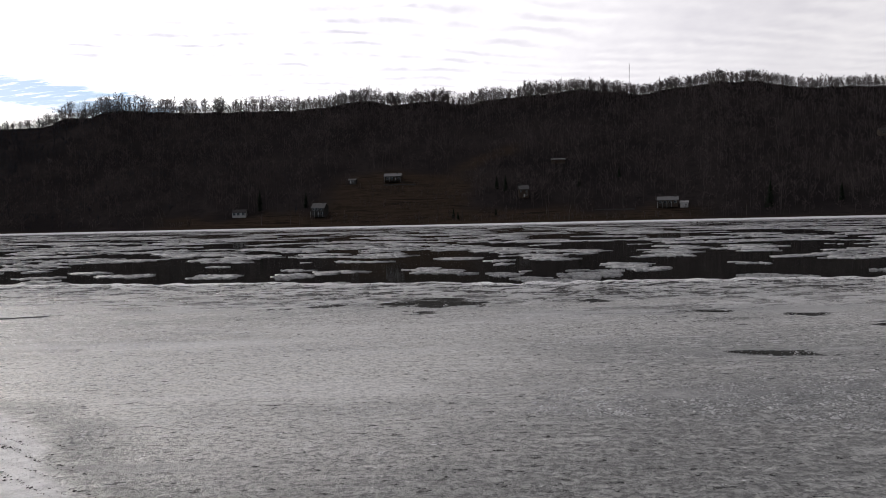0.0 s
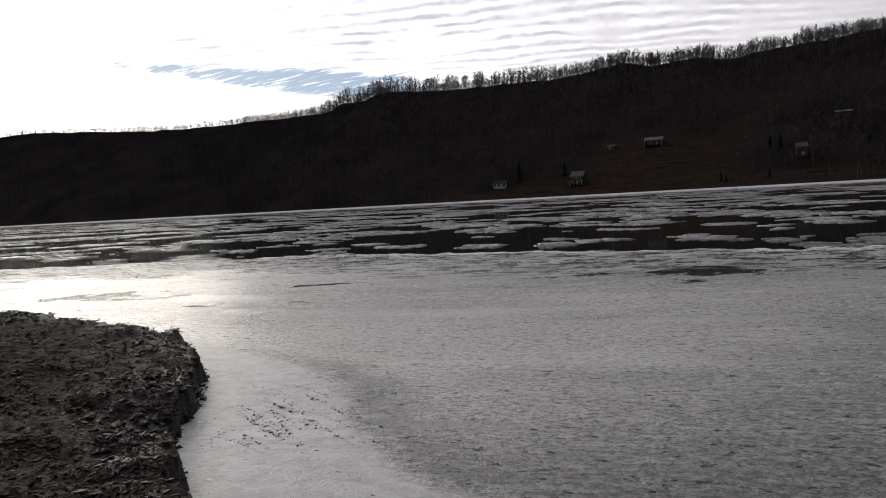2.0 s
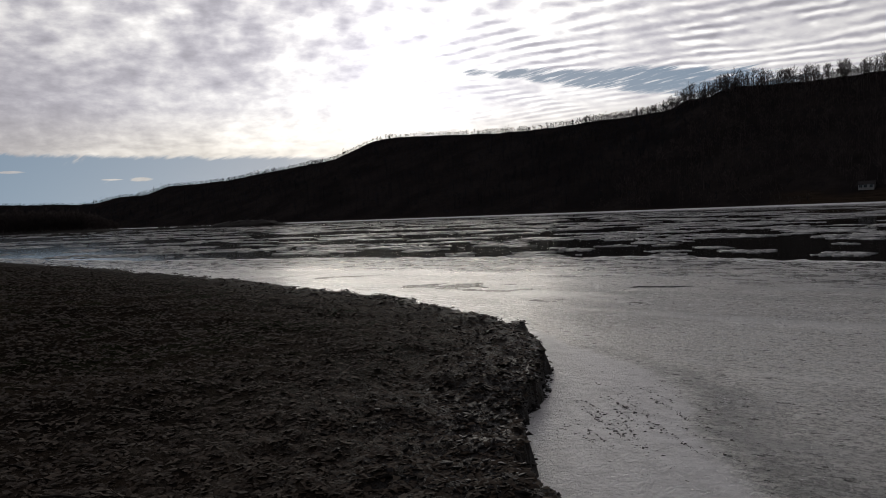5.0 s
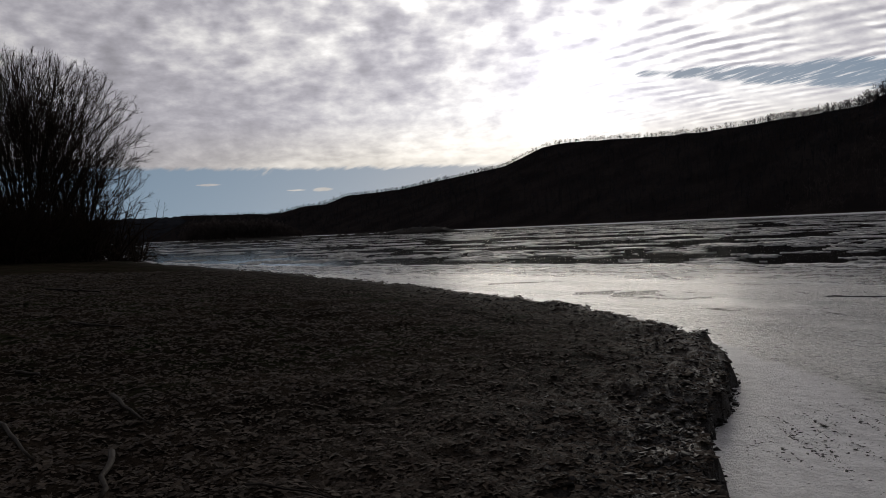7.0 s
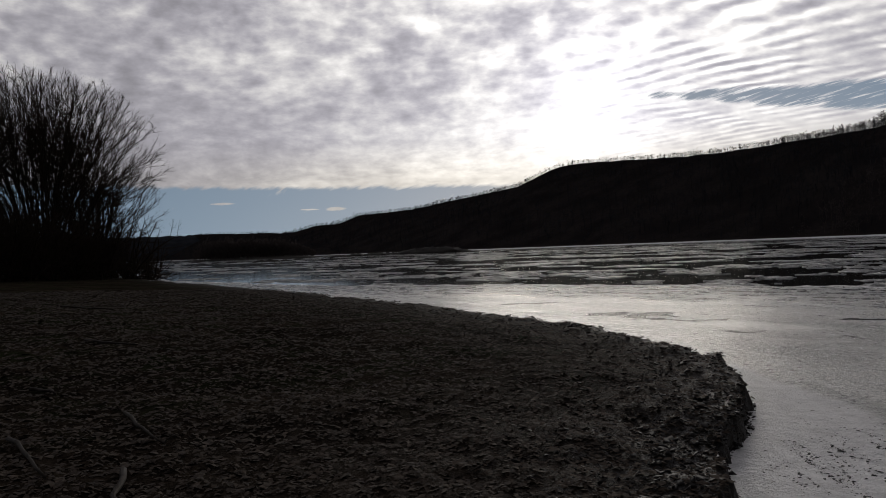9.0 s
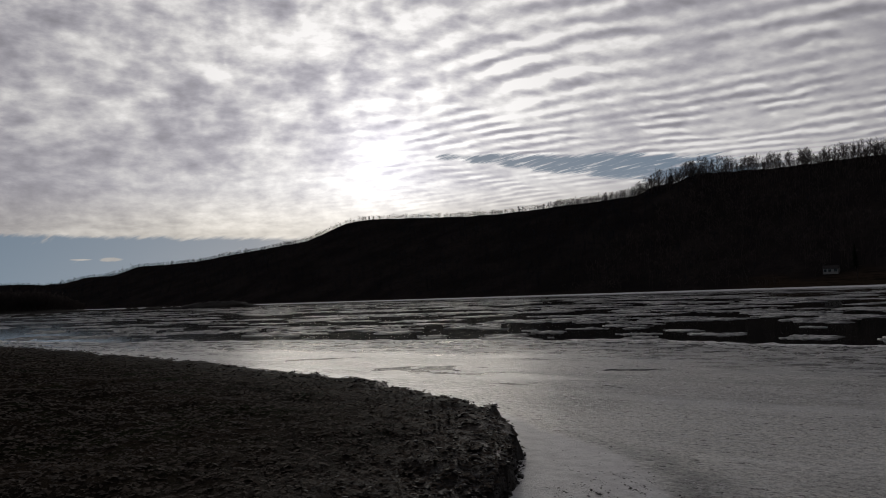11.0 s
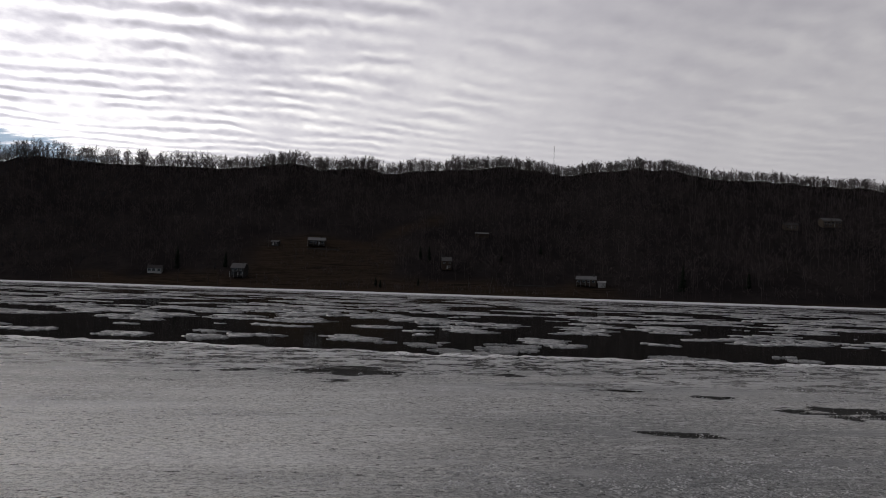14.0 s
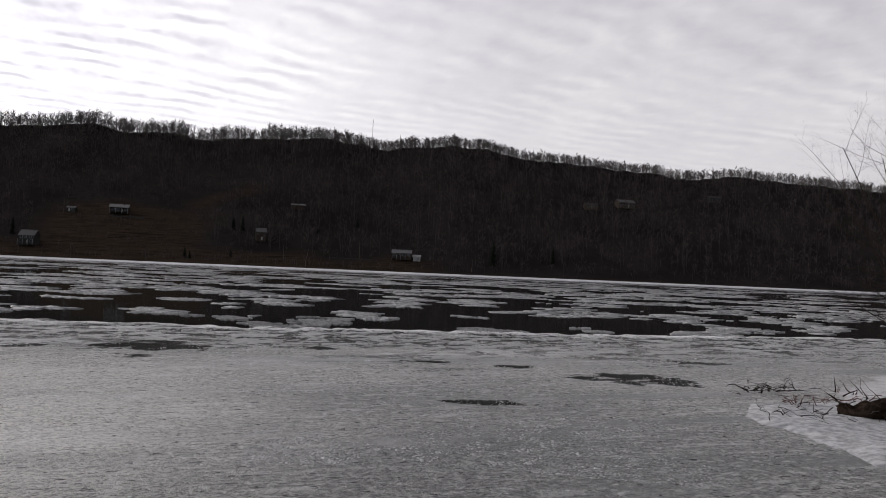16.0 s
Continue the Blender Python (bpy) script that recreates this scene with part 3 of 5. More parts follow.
# Far shore: a straight bank under a long wooded hill.
FAR, DEEP, TURN_OFF = 470.0, 262.0, radians(-12)
INTO = np.array([-math.sin(TURN_OFF), math.cos(TURN_OFF)])
ALONG = np.array([-INTO[1], INTO[0]])
# Treetop line: degrees to the left, degrees up.
CREST = np.array([(-70, 5.4), (-60, 5.9), (-52, 6.6), (-49, 7.0), (-46, 7.3), (-43, 7.75), (-40, 7.6), (-37, 8.05), (-33.5, 8.4), (-30, 8.75), (-27.5, 8.95), (-26, 9.45), (-23.5, 9.65),
                  (-20.5, 9.4), (-18.5, 9.2), (-14.2, 9.8), (-12, 9.6), (-8.3, 9.4), (-5.9, 9.0), (-3.5, 9.35), (-1, 9.05), (1, 9.45), (3, 9.2), (5, 8.85), (9, 8.75), (13.5, 8.65),
                  (17.8, 8.75), (19.6, 8.2), (20.9, 8.1), (21.7, 7.6), (22.6, 6.9), (25, 6.6), (27, 6.5), (29, 6.27), (31, 6.1), (33, 5.98), (37, 5.93), (40, 5.93), (41.8, 5.85), (42.8, 5.65), (43.6, 5.3),
                  (45.3, 4.5), (47.7, 4.05), (50.7, 3.55), (53, 3.1), (55.4, 2.9), (56.8, 2.82), (58.2, 2.25), (60, 2.12), (61.8, 1.65), (67, 1.75), (72, 1.75)])


def hill_crest(s):
    """Height of the ground on the ridge, s metres along."""
    a = np.degrees(np.arctan2(s, FAR + DEEP)) - 12
    dist = np.hypot(s, FAR + DEEP)
    return dist * np.tan(np.radians(np.interp(a, CREST[:, 0], CREST[:, 1]))) + EYE - np.interp(a, [-30, -20, 3, 12, 21.7, 22.6, 60], [7.5, 8.5, 9.5, 12.0, 13.5, 4.2, 3.2]) + (rough_noise(np.asarray(s) / 16, 0.4, 43, 3) - 0.5) * np.interp(a, [22, 30], [4, 2.0]) + (soft_noise(np.asarray(s) / 4.5, 0.2, 47) - 0.5) * 1.2


def far_ground(s, u):
    """Height of the far bank, u metres in from the water."""
    s, u = np.asarray(s, float), np.asarray(u, float)
    crest = hill_crest(s)
    t = np.clip((u - 16) / (DEEP - 16), 0, 1)
    g = t * 0.94 + 0.06 * t * t
    z = 1.7 * smooth(-1, 3, u) + 1.9 * smooth(3, 18, u) - 0.5 + (crest - 3.2) * g
    fold = (rough_noise(s / 90, u / 160, 41, 3) - 0.5) * 8 * smooth(60, 150, u) * smooth(DEEP + 20, DEEP - 70, u)
    past = np.maximum(u - DEEP, 0)
    return z + fold - past * 0.1


def far_place(s, u):
    return ALONG[0] * s + INTO[0] * (FAR + u), ALONG[1] * s + INTO[1] * (FAR + u)


def open_field(s, u):
    """1 where the far bank is kept clear of trees."""
    a = np.degrees(np.arctan2(s, FAR + u)) - 12
    wob = (rough_noise(np.asarray(s) / 22, np.asarray(u) / 22, 51, 4) - 0.5) * 34
    strip = smooth(34, 22, u + wob) * smooth(-24, -20, a) * smooth(17, 13, a)
    lawn = smooth(104, 86, u + wob) * smooth(-7.5, -5, a + wob * 0.12) * smooth(4.5, 2.5, a + wob * 0.1)
    tongue = smooth(15, 7, np.abs(u + wob * 0.5 - 120 - (a + 7) * -9)) * smooth(-10.5, -9, a) * smooth(-4.0, -6, a) * 0.8
    rim = smooth(9, 5, u + wob * 0.2) * 0.6
    return np.maximum(np.maximum(strip, lawn), np.maximum(tongue, rim))


# ---- ground, water and ice ----
def build_ground():
    az = np.radians(np.concatenate([np.arange(-180, -75, 3.0), np.arange(-75, 12, 0.6), np.arange(12, 84, 0.34), np.arange(84, 180.1, 3.0)]))
    rad = np.concatenate([[0.0], np.exp(np.arange(math.log(0.8), math.log(60), 0.02)), np.exp(np.arange(math.log(60), math.log(4700), 0.09))])
    r, a = np.meshgrid(rad, az, indexing="ij")
    x, y = -np.sin(a) * r, np.cos(a) * r
    z = bank_height(x, y)
    me = fast_mesh("ground", np.stack([x, y, z], -1).reshape(-1, 3), grid_faces(len(rad), len(az)), MUD, True)
    d = inland(x, y)
    mask(me, "rim", (np.exp(-np.abs(d - 0.3) / 0.9) * np.exp(-np.hypot(x, y) / 50)).ravel())
    tagged(new("ground", me), "dark frozen mud bank strewn with dead leaves", "ground", kind="structure")


build_ground()


def build_water():
    bm = bmesh.new()
    bmesh.ops.create_grid(bm, x_segments=8, y_segments=8, size=4700)
    for v in bm.verts:
        v.co.z = -0.07
    me = bpy.data.meshes.new("water")
    bm.to_mesh(me)
    bm.free()
    me.materials.append(WATER)
    tagged(new("water", me), "dark open river water between ice floes", "river", kind="structure")


build_water()

# Outer edge of the ice that is fast to the near bank: y over x.
RIM_X = [-160, -107, -83, -46, -33, -23, -15, -8, -3.4, 1.6, 4.2, 11, 17, 31, 60, 120]
RIM_Y = [52, 37, 30, 27.5, 31, 32.3, 33, 31.3, 30.1, 28.6, 27.2, 26.8, 25.6, 24.8, 24, 23]


def rim_y(x):
    return np.interp(x, RIM_X, RIM_Y) + (rough_noise(np.asarray(x) * 0.35, 0.5, 61, 4) - 0.5) * 2.2 + (rough_noise(np.asarray(x) * 2.2, 0.5, 63, 3) - 0.5) * 1.1


def blob(x, y, cx, cy, rx, ry, turn=0.0, seed=0):
    c, s = math.cos(radians(turn)), math.sin(radians(turn))
    u, v = ((x - cx) * c + (y - cy) * s) / rx, (-(x - cx) * s + (y - cy) * c) / ry
    return np.clip(1.15 - np.hypot(u, v) + (rough_noise(x * 1.6, y * 1.3, seed, 4) - 0.5) * 1.2, 0, 0.85)


def build_ice():
    az = np.radians(np.arange(-78, 74.2, 0.38))
    far = np.empty(len(az))
    for k, a in enumerate(az):
        d = np.exp(np.arange(math.log(8), math.log(150), 0.004))
        x, y = -math.sin(a) * d, math.cos(a) * d
        out = np.nonzero(y > rim_y(x))[0]
        far[k] = d[out[0]] if len(out) else 150
    t = np.linspace(0, 1, 170) ** 1.0
    inner = 2.6
    r = inner * (far[None, :] / inner) ** t[:, None]
    x, y = -np.sin(az)[None, :] * r, np.cos(az)[None, :] * r
    gap = rim_y(x) - y
    crust = smooth(11.0, 2.0, gap + (rough_noise(x * 0.3, y * 0.7, 71, 3) - 0.5) * 8)
    z = (rough_noise(x * 1.5, y * 2.5, 73, 3) - 0.5) * 0.10 * crust + (rough_noise(x * 0.3, y * 0.5, 75, 2) - 0.5) * 0.02
    # a white collar along the bank
    d = -inland(x, y)
    wide = np.interp(x, [-14, -9, -6.4, -4.6, -3.5, -2, 0, 4, 8, 14], [0.25, 0.35, 0.5, 1.0, 1.4, 1.6, 1.6, 1.2, 1.0, 1.5])
    frost = smooth(1.12, 0.92, d / wide + (rough_noise(x * 1.2, y * 1.2, 77, 3) - 0.5) * 0.4)
    wet = np.zeros_like(x)
    for i, (cx, cy, rx, ry, turn) in enumerate([(1.4, 21.2, 1.35, 1.7, 4), (0.4, 20.9, 1.2, 0.5, 4), (-1.5, 21.0, 0.75, 0.5, 10), (-2.6, 20.6, 0.9, 0.25, 6), (10.9, 14.4, 1.6, 1.3, -30), (9.6, 14.6, 0.7, 0.6, -30),
                                                (-14.5, 19.1, 1.6, 1.5, 30), (-15.8, 18.6, 1.0, 0.7, 30), (-12.4, 18.4, 1.8, 0.3, 24), (5.9, 12.1, 1.3, 0.35, -20), (5.3, 20.4, 0.8, 0.5, -8), (7.2, 17.6, 0.9, 0.35, -18),
                                                (9.0, 16.4, 0.7, 0.3, -24), (14.5, 17.0, 1.2, 0.5, -36), (-8.5, 20.5, 1.2, 0.25, 20), (-21, 21, 1.8, 0.5, 40)]):
        wet = np.maximum(wet, blob(x, y, cx, cy, rx, ry, turn, 80 + i))
    wet = np.maximum(wet, 0.3 * smooth(0.55, 0.75, rough_noise(x * 0.3, y * 1.2, 99, 4)) * smooth(14, 20, np.hypot(x, y)))
    z = z * (1 - np.clip(wet * 1.6, 0, 1))
    verts = np.stack([x, y, z], -1).reshape(-1, 3)
    rows, cols = x.shape
    skirt = verts[-cols:].copy()
    skirt[:, 2] = -0.12
    verts = np.concatenate([verts, skirt])
    me = fast_mesh("ice_sheet", verts, grid_faces(rows + 1, cols)[:, ::-1], ICE, True)
    # ice off the bank, darker in colour
    off = d / wide + (rough_noise(x * 1.2, y * 1.2, 77, 3) - 0.5) * 0.4
    thin = smooth(0.95, 1.25, off) * smooth(-12, -6, x) * smooth(17, 8.5, np.hypot(x, y) + (rough_noise(x * 0.3, y * 0.7, 103, 4) - 0.5) * 9)
    thin = thin * (0.75 + 0.25 * smooth(8, 2, x))
    # a whitish patch further out, with the sheen on the ice painted in
    pale = smooth(1.25, 0.15, np.hypot((x + 2.0) / 5.5, (y - 12.0) / 5.0) + (rough_noise(x * 0.25, y * 0.5, 107, 4) - 0.5) * 0.9) * smooth(1.2, 1.6, off)
    thin = thin * (1 - 0.8 * pale)
    for name, v in (("edge", 0.85 * smooth(0.6 + 2.6 * rough_noise(x * 0.5, y * 0.5, 79, 3), 0.0, gap)), ("frost", frost), ("wet", wet), ("crust", crust), ("thin", thin), ("pale", pale)):
        mask(me, name, np.concatenate([v.ravel(), v[-1]]))
    tagged(new("ice_sheet", me), "grey frosted shore ice with dark wet patches", "ice", kind="structure")


build_ice()


def slab(seed, sides=9):
    """A thin uneven floe about 1 m across."""
    r = np.random.default_rng(seed)
    a = np.sort(np.arange(sides) * 2 * np.pi / sides + r.normal(0, 0.16, sides))
    d = 0.5 * (0.5 + 0.9 * r.random(sides))
    top = np.stack([np.cos(a) * d, np.sin(a) * d, 0.004 + 0.035 * r.random(sides) ** 2], -1)
    low = top * (1.0, 1.0, 0) + (0, 0, -0.05)
    i = np.arange(sides)
    j = (i + 1) % sides
    verts = np.concatenate([top, low, [[0, 0, 0.03]]])
    faces = [np.stack([i + sides, j + sides, j, i], -1), np.stack([i, j, np.full(sides, 2 * sides), np.full(sides, 2 * sides)], -1)]
    return verts, np.concatenate(faces)


def tri(faces):
    """Quads to triangles, leaving out empty ones."""
    a = np.concatenate([faces[:, [0, 1, 2]], faces[:, [0, 2, 3]]])
    return a[(a[:, 0] != a[:, 1]) & (a[:, 1] != a[:, 2]) & (a[:, 0] != a[:, 2])]


def lumpy_floe(seed, sides=34, rude=1.0):
    """A ragged floe about 1 m across, with a crust of frozen lumps on it."""
    r = np.random.default_rng(seed)
    a = np.arange(sides) * 2 * np.pi / sides + r.normal(0, 0.04, sides)
    u = r.uniform(0, 50, 2)
    wob = rough_noise(np.cos(a) * 1.6 + u[0], np.sin(a) * 1.6 + u[1], seed, 4)
    d = 0.5 * np.clip(0.25 + 1.3 * wob + rude * 0.3 * (r.random(sides) - 0.5), 0.2, 1.2)
    ring = np.stack([np.cos(a) * d, np.sin(a) * d], -1)
    rows = []
    plan = ((1.0, 0.0, -0.05), (1.0, 0.05, 0.005), (0.86, 0.06, 0.008), (0.66, 0.03, 0.008), (0.4, 0.02, 0.008))
    if sides < 20:
        plan = plan[:2]
    for f, lift, low in plan:
        z = low + lift * r.random(sides) ** 2.2
        rows.append(np.concatenate([ring * f * (1 + r.normal(0, 0.02, (sides, 1)) * (f < 1)), z[:, None]], 1))
    i = np.arange(sides)
    j = (i + 1) % sides
    verts = np.concatenate(rows + [[[0, 0, 0.012]]])
    faces = [np.stack([i + k * sides, j + k * sides, j + (k + 1) * sides, i + (k + 1) * sides], -1) for k in range(len(plan) - 1)]
    top = (len(plan) - 1) * sides
    faces.append(np.stack([i + top, j + top, np.full(sides, top + sides), np.full(sides, top + sides)], -1))
    return verts, tri(np.concatenate(faces))


def floe_field():
    """Floes in drifting streaks: places, sizes along and across the river, turns. They grow with distance, to fit the
    camera's view.
    """
    r = np.random.default_rng(17)
    n = 90000
    az = np.radians(r.uniform(-56, 74, n))
    d = 1 / r.uniform(1 / 1500, 1 / 27, n)
    x, y = -np.sin(az) * d, np.cos(az) * d
    into = x * INTO[0] + y * INTO[1]
    gap = y - rim_y(np.clip(x, -160, 120)) - np.where(x < -160, (-160 - x) * 0.3, 0)
    # streaks of drift ice with open leads between, shaped in pixels of the camera's view
    deep = 2960 / d
    along = np.degrees(az) * 24.6
    streak = rough_noise(along / 70, deep / (0.8 + 0.018 * deep) + along * 0.003, 111, 3) * 0.88 + 0.12 * rough_noise(along / 420, deep / 14, 117, 2)
    level = np.interp(deep, [3, 8, 22, 40, 58, 70, 110], [0.44, 0.48, 0.515, 0.535, 0.56, 0.645, 0.67])
    keep = (streak > level) & (inland(x, y) < -4) & (into < FAR - 6) & (gap > 0.6)
    x, y, d, deep = x[keep], y[keep], d[keep], deep[keep]
    w = np.clip(np.exp(r.normal(2.75, 0.55, len(x))), 6, 60) * d / 1410
    w = np.minimum(w, 55) * np.interp(deep, [55, 75], [1.0, 0.85])
    across = w * r.uniform(0.3, 0.7, len(x))
    order = r.permutation(len(x))
    # thin out until each stretch of the river has its share
    share, chosen, got = np.interp(deep, [3, 20, 60, 75], [0.45, 0.45, 0.5, 0.45]), [], collections.defaultdict(float)
    cell = np.stack([np.floor(np.degrees(np.arctan2(-x, y)) / 6), np.floor(np.log(d) / 0.12)], -1).astype(int)
    room = radians(6) * d * d * 0.12
    for k in order:
        c = tuple(cell[k])
        if got[c] < share[k] * room[k] * 0.5:
            got[c] += 0.55 * w[k] * across[k]
            chosen.append(k)
    chosen = np.array(chosen)
    return x[chosen], y[chosen], w[chosen] * 1.35, across[chosen], r.uniform(-14, 14, len(chosen)), deep[chosen]


def build_floes():
    x, y, w, across, turn, deep = floe_field()
    order = np.argsort(-deep - 3 * np.minimum(w, 3))
    near, rest = order[:298], order[298:]
    meshes = [fast_mesh("ice_floe", *lumpy_floe(500 + k, 40), FLOE) for k in range(14)]
    for k in near:
        ob = new("ice_floe", meshes[int(rng.integers(0, 14))])
        ob.matrix_basis = pose(x[k], y[k], -0.066, 0, 0, turn[k]) @ Matrix.Diagonal((w[k], across[k], 0.75 + 0.2 * (k % 3), 1))
        tagged(ob, "ragged white ice floe adrift on dark water", "ice floe", "floes on the river")
    shapes = [lumpy_floe(540 + k, 8, 0.8) for k in range(20)]
    verts, faces, base = [], [], 0
    pick = rng.integers(0, len(shapes), len(rest))
    c, s = np.cos(np.radians(turn)), np.sin(np.radians(turn))
    for k, (v, f) in enumerate(shapes):
        m = rest[pick == k]
        a, b = v[None, :, 0] * w[m][:, None], v[None, :, 1] * across[m][:, None]
        q = np.stack([a * c[m][:, None] - b * s[m][:, None] + x[m][:, None], a * s[m][:, None] + b * c[m][:, None] + y[m][:, None], np.broadcast_to(v[None, :, 2] - 0.066, a.shape)], -1)
        verts.append(q.reshape(-1, 3))
        faces.append((f[None] + (np.arange(len(m)) * len(v))[:, None, None]).reshape(-1, 3) + base)
        base += len(m) * len(v)
    me = fast_mesh("drift_ice", np.concatenate(verts), np.concatenate(faces), FLOE)
    tagged(new("drift_ice", me), "streaks of broken white drift ice across the river", "drift ice", kind="stuff")


build_floes()


def build_far_ice():
    """Ice that is fast to the far bank."""
    s = np.concatenate([np.arange(-700, 1300, 3.0), np.arange(1300, 4200, 12.0)])
    outer = FAR - 16 + (rough_noise(s / 9, 0.3, 191, 4) - 0.5) * 16 + (rough_noise(s / 70, 0.7, 193, 2) - 0.5) * 14
    rows = []
    for into, z in ((outer, -0.1), (outer, -0.02), (np.full(len(s), FAR - 3.0), 0.18), (np.full(len(s), FAR + 1.2), 0.85)):
        rows.append(np.stack([ALONG[0] * s + INTO[0] * into, ALONG[1] * s + INTO[1] * into, np.full(len(s), z)], -1))
    me = fast_mesh("far_shore_ice", np.concatenate(rows), grid_faces(4, len(s)), PACKED)
    tagged(new("far_shore_ice", me), "white strip of ice along the far bank", "ice", kind="structure")


build_far_ice()


def build_rubble():
    """Crusts and chips frozen along the outer edge of the shore ice."""
    r = np.random.default_rng(5)
    count = 12000
    x = r.uniform(-70, 45, count)
    y = rim_y(x) - np.where(r.random(count) < 0.5, np.abs(r.normal(0, 0.35, count)), np.abs(r.normal(0, 2.6, count))) - 0.02
    ok = (inland(x, y) < -1) & (rough_noise(x * 0.6, y * 0.9, 131, 3) > 0.42)
    x, y = x[ok], y[ok]
    chips = []
    for k in range(8):
        v, f = slab(50 + k, 5)
        v = v * (1, 0.8, 2.2)
        chips.append((v, tri(f)))
    verts, faces = scattered(chips, np.stack([x, y, np.full(len(x), -0.02)], -1), r.uniform(-0.6, 0.6, len(x)), 0.05 + 0.24 * r.random(len(x)) ** 2.5)
    tagged(new("ice_rubble", fast_mesh("ice_rubble", verts, faces, FLOE)), "white crust of broken ice along the ice edge", "ice rubble", kind="stuff")


build_rubble()


def build_lumps():
    """Frozen lumps of slush standing up from the shore ice."""
    r = np.random.default_rng(6)
    count = 60000
    az = np.radians(r.uniform(-54, 58, count))
    d = 1 / r.uniform(1 / 33, 1 / 9.0, count)
    x, y = -np.sin(az) * d, np.cos(az) * d
    patch = rough_noise(x * 0.35, y * 0.8, 133, 4) + 0.5 * (rough_noise(x * 2.0, y * 2.0, 135, 2) - 0.5)
    ok = (inland(x, y) < -1.7) & (rim_y(x) - y > 0.1) & (patch > np.interp(d, [6, 10, 20, 26], [0.56, 0.50, 0.48, 0.42])) & ((x < 8) | (y > 13))
    x, y, d = x[ok], y[ok], d[ok]
    kinds = []
    for k in range(8):
        a = np.arange(4) * 1.571 + r.normal(0, 0.3, 4)
        rim = np.stack([np.cos(a), np.sin(a), np.full(4, -0.2)], -1) * (0.5 * r.uniform(0.6, 1.2, (4, 1)))
        kinds.append((np.concatenate([rim, [[r.normal(0, 0.15), r.normal(0, 0.15), r.uniform(0.08, 0.2)]]]), np.array([(0, 1, 4), (1, 2, 4), (2, 3, 4), (3, 0, 4)])))
    size = (0.018 + 0.05 * r.random(len(x)) ** 2) * np.interp(d, [6, 14, 28], [0.8, 1.2, 2.2])
    verts, faces = scattered(kinds, np.stack([x, y, np.full(len(x), 0.0)], -1), r.uniform(0, 6.28, len(x)), size)
    tagged(new("slush_lumps", fast_mesh("slush_lumps", verts, faces, FLOE)), "small white lumps of slush frozen onto the ice", "ice lumps", kind="stuff")


build_lumps()


# ---- the far bank ----
def build_hill():
    s = np.concatenate([np.arange(-1500, -700, 40.0), np.arange(-700, 1300, 5.0), np.arange(1300, 4280, 40.0)])
    u = np.concatenate([[-6, -3, -1, 0, 1, 2, 3, 5, 8, 12, 16, 20], np.arange(26, DEEP + 60, 6.5), [DEEP + 120, DEEP + 300, DEEP + 700]])
    uu, ss = np.meshgrid(u, s, indexing="ij")
    x, y = far_place(ss, uu)
    z = far_ground(ss, uu)
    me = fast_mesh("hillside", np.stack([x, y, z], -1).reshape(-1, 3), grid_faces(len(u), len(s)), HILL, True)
    mask(me, "grass", open_field(ss, uu).ravel())
    tagged(new("hillside", me), "long brown wooded hill with a few winter fields", "hillside", kind="structure")


build_hill()


def far_spot(s, u):
    x, y = far_place(s, u)
    return np.stack([x, y, far_ground(s, u) - 0.2], -1)


def brush_tree(seed, high, limbs, twigs, low=0.25, wide=0.3, trunk_r=0.17, twig_r=0.11):
    """A far bare tree: a trunk, a few limbs, and a crown of spiky twigs."""
    r = np.random.default_rng(seed)
    lean = r.normal(0, 0.03, 2) * high
    knee = np.array([lean[0], lean[1], high * 0.5])
    top = knee + np.array([*(r.normal(0, 0.05, 2) * high), high * 0.42])
    p0, p1, r0, r1 = [np.array([0, 0, -0.5]), knee], [knee, top], [trunk_r, trunk_r * 0.7], [trunk_r * 0.7, trunk_r * 0.25]
    ends = [(knee, top)]
    for k in range(limbs):
        f = low + (0.85 - low) * (k + r.random()) / limbs
        a = r.uniform(0, 6.28)
        base = np.array([lean[0] * f, lean[1] * f, high * f * 0.92])
        reach = high * wide * (0.65 + 0.5 * r.random()) * math.sin(math.pi * min(0.93, 0.25 + 0.75 * f)) ** 0.6
        tip = base + np.array([math.cos(a) * reach, math.sin(a) * reach, reach * (0.55 + 0.7 * r.random())])
        p0.append(base), p1.append(tip), r0.append(trunk_r * 0.5), r1.append(trunk_r * 0.2)
        ends.append((base, tip))
    v0, f0 = prisms(p0, p1, r0, r1)
    q0, q1 = [], []
    for k in range(twigs):
        base, tip = ends[int(r.integers(0, len(ends)))]
        f = 0.35 + 0.65 * r.random()
        spot = base + (tip - base) * f
        way = (tip - base) / np.linalg.norm(tip - base) * 0.6 + r.normal(0, 0.6, 3) + (0, 0, 0.45)
        q0.append(spot), q1.append(spot + way / np.linalg.norm(way) * high * (0.10 + 0.12 * r.random()))
    v1, f1 = tips(q0, q1, np.full(twigs, twig_r))
    return np.concatenate([v0, v1]), np.concatenate([f0, f1 + len(v0)])


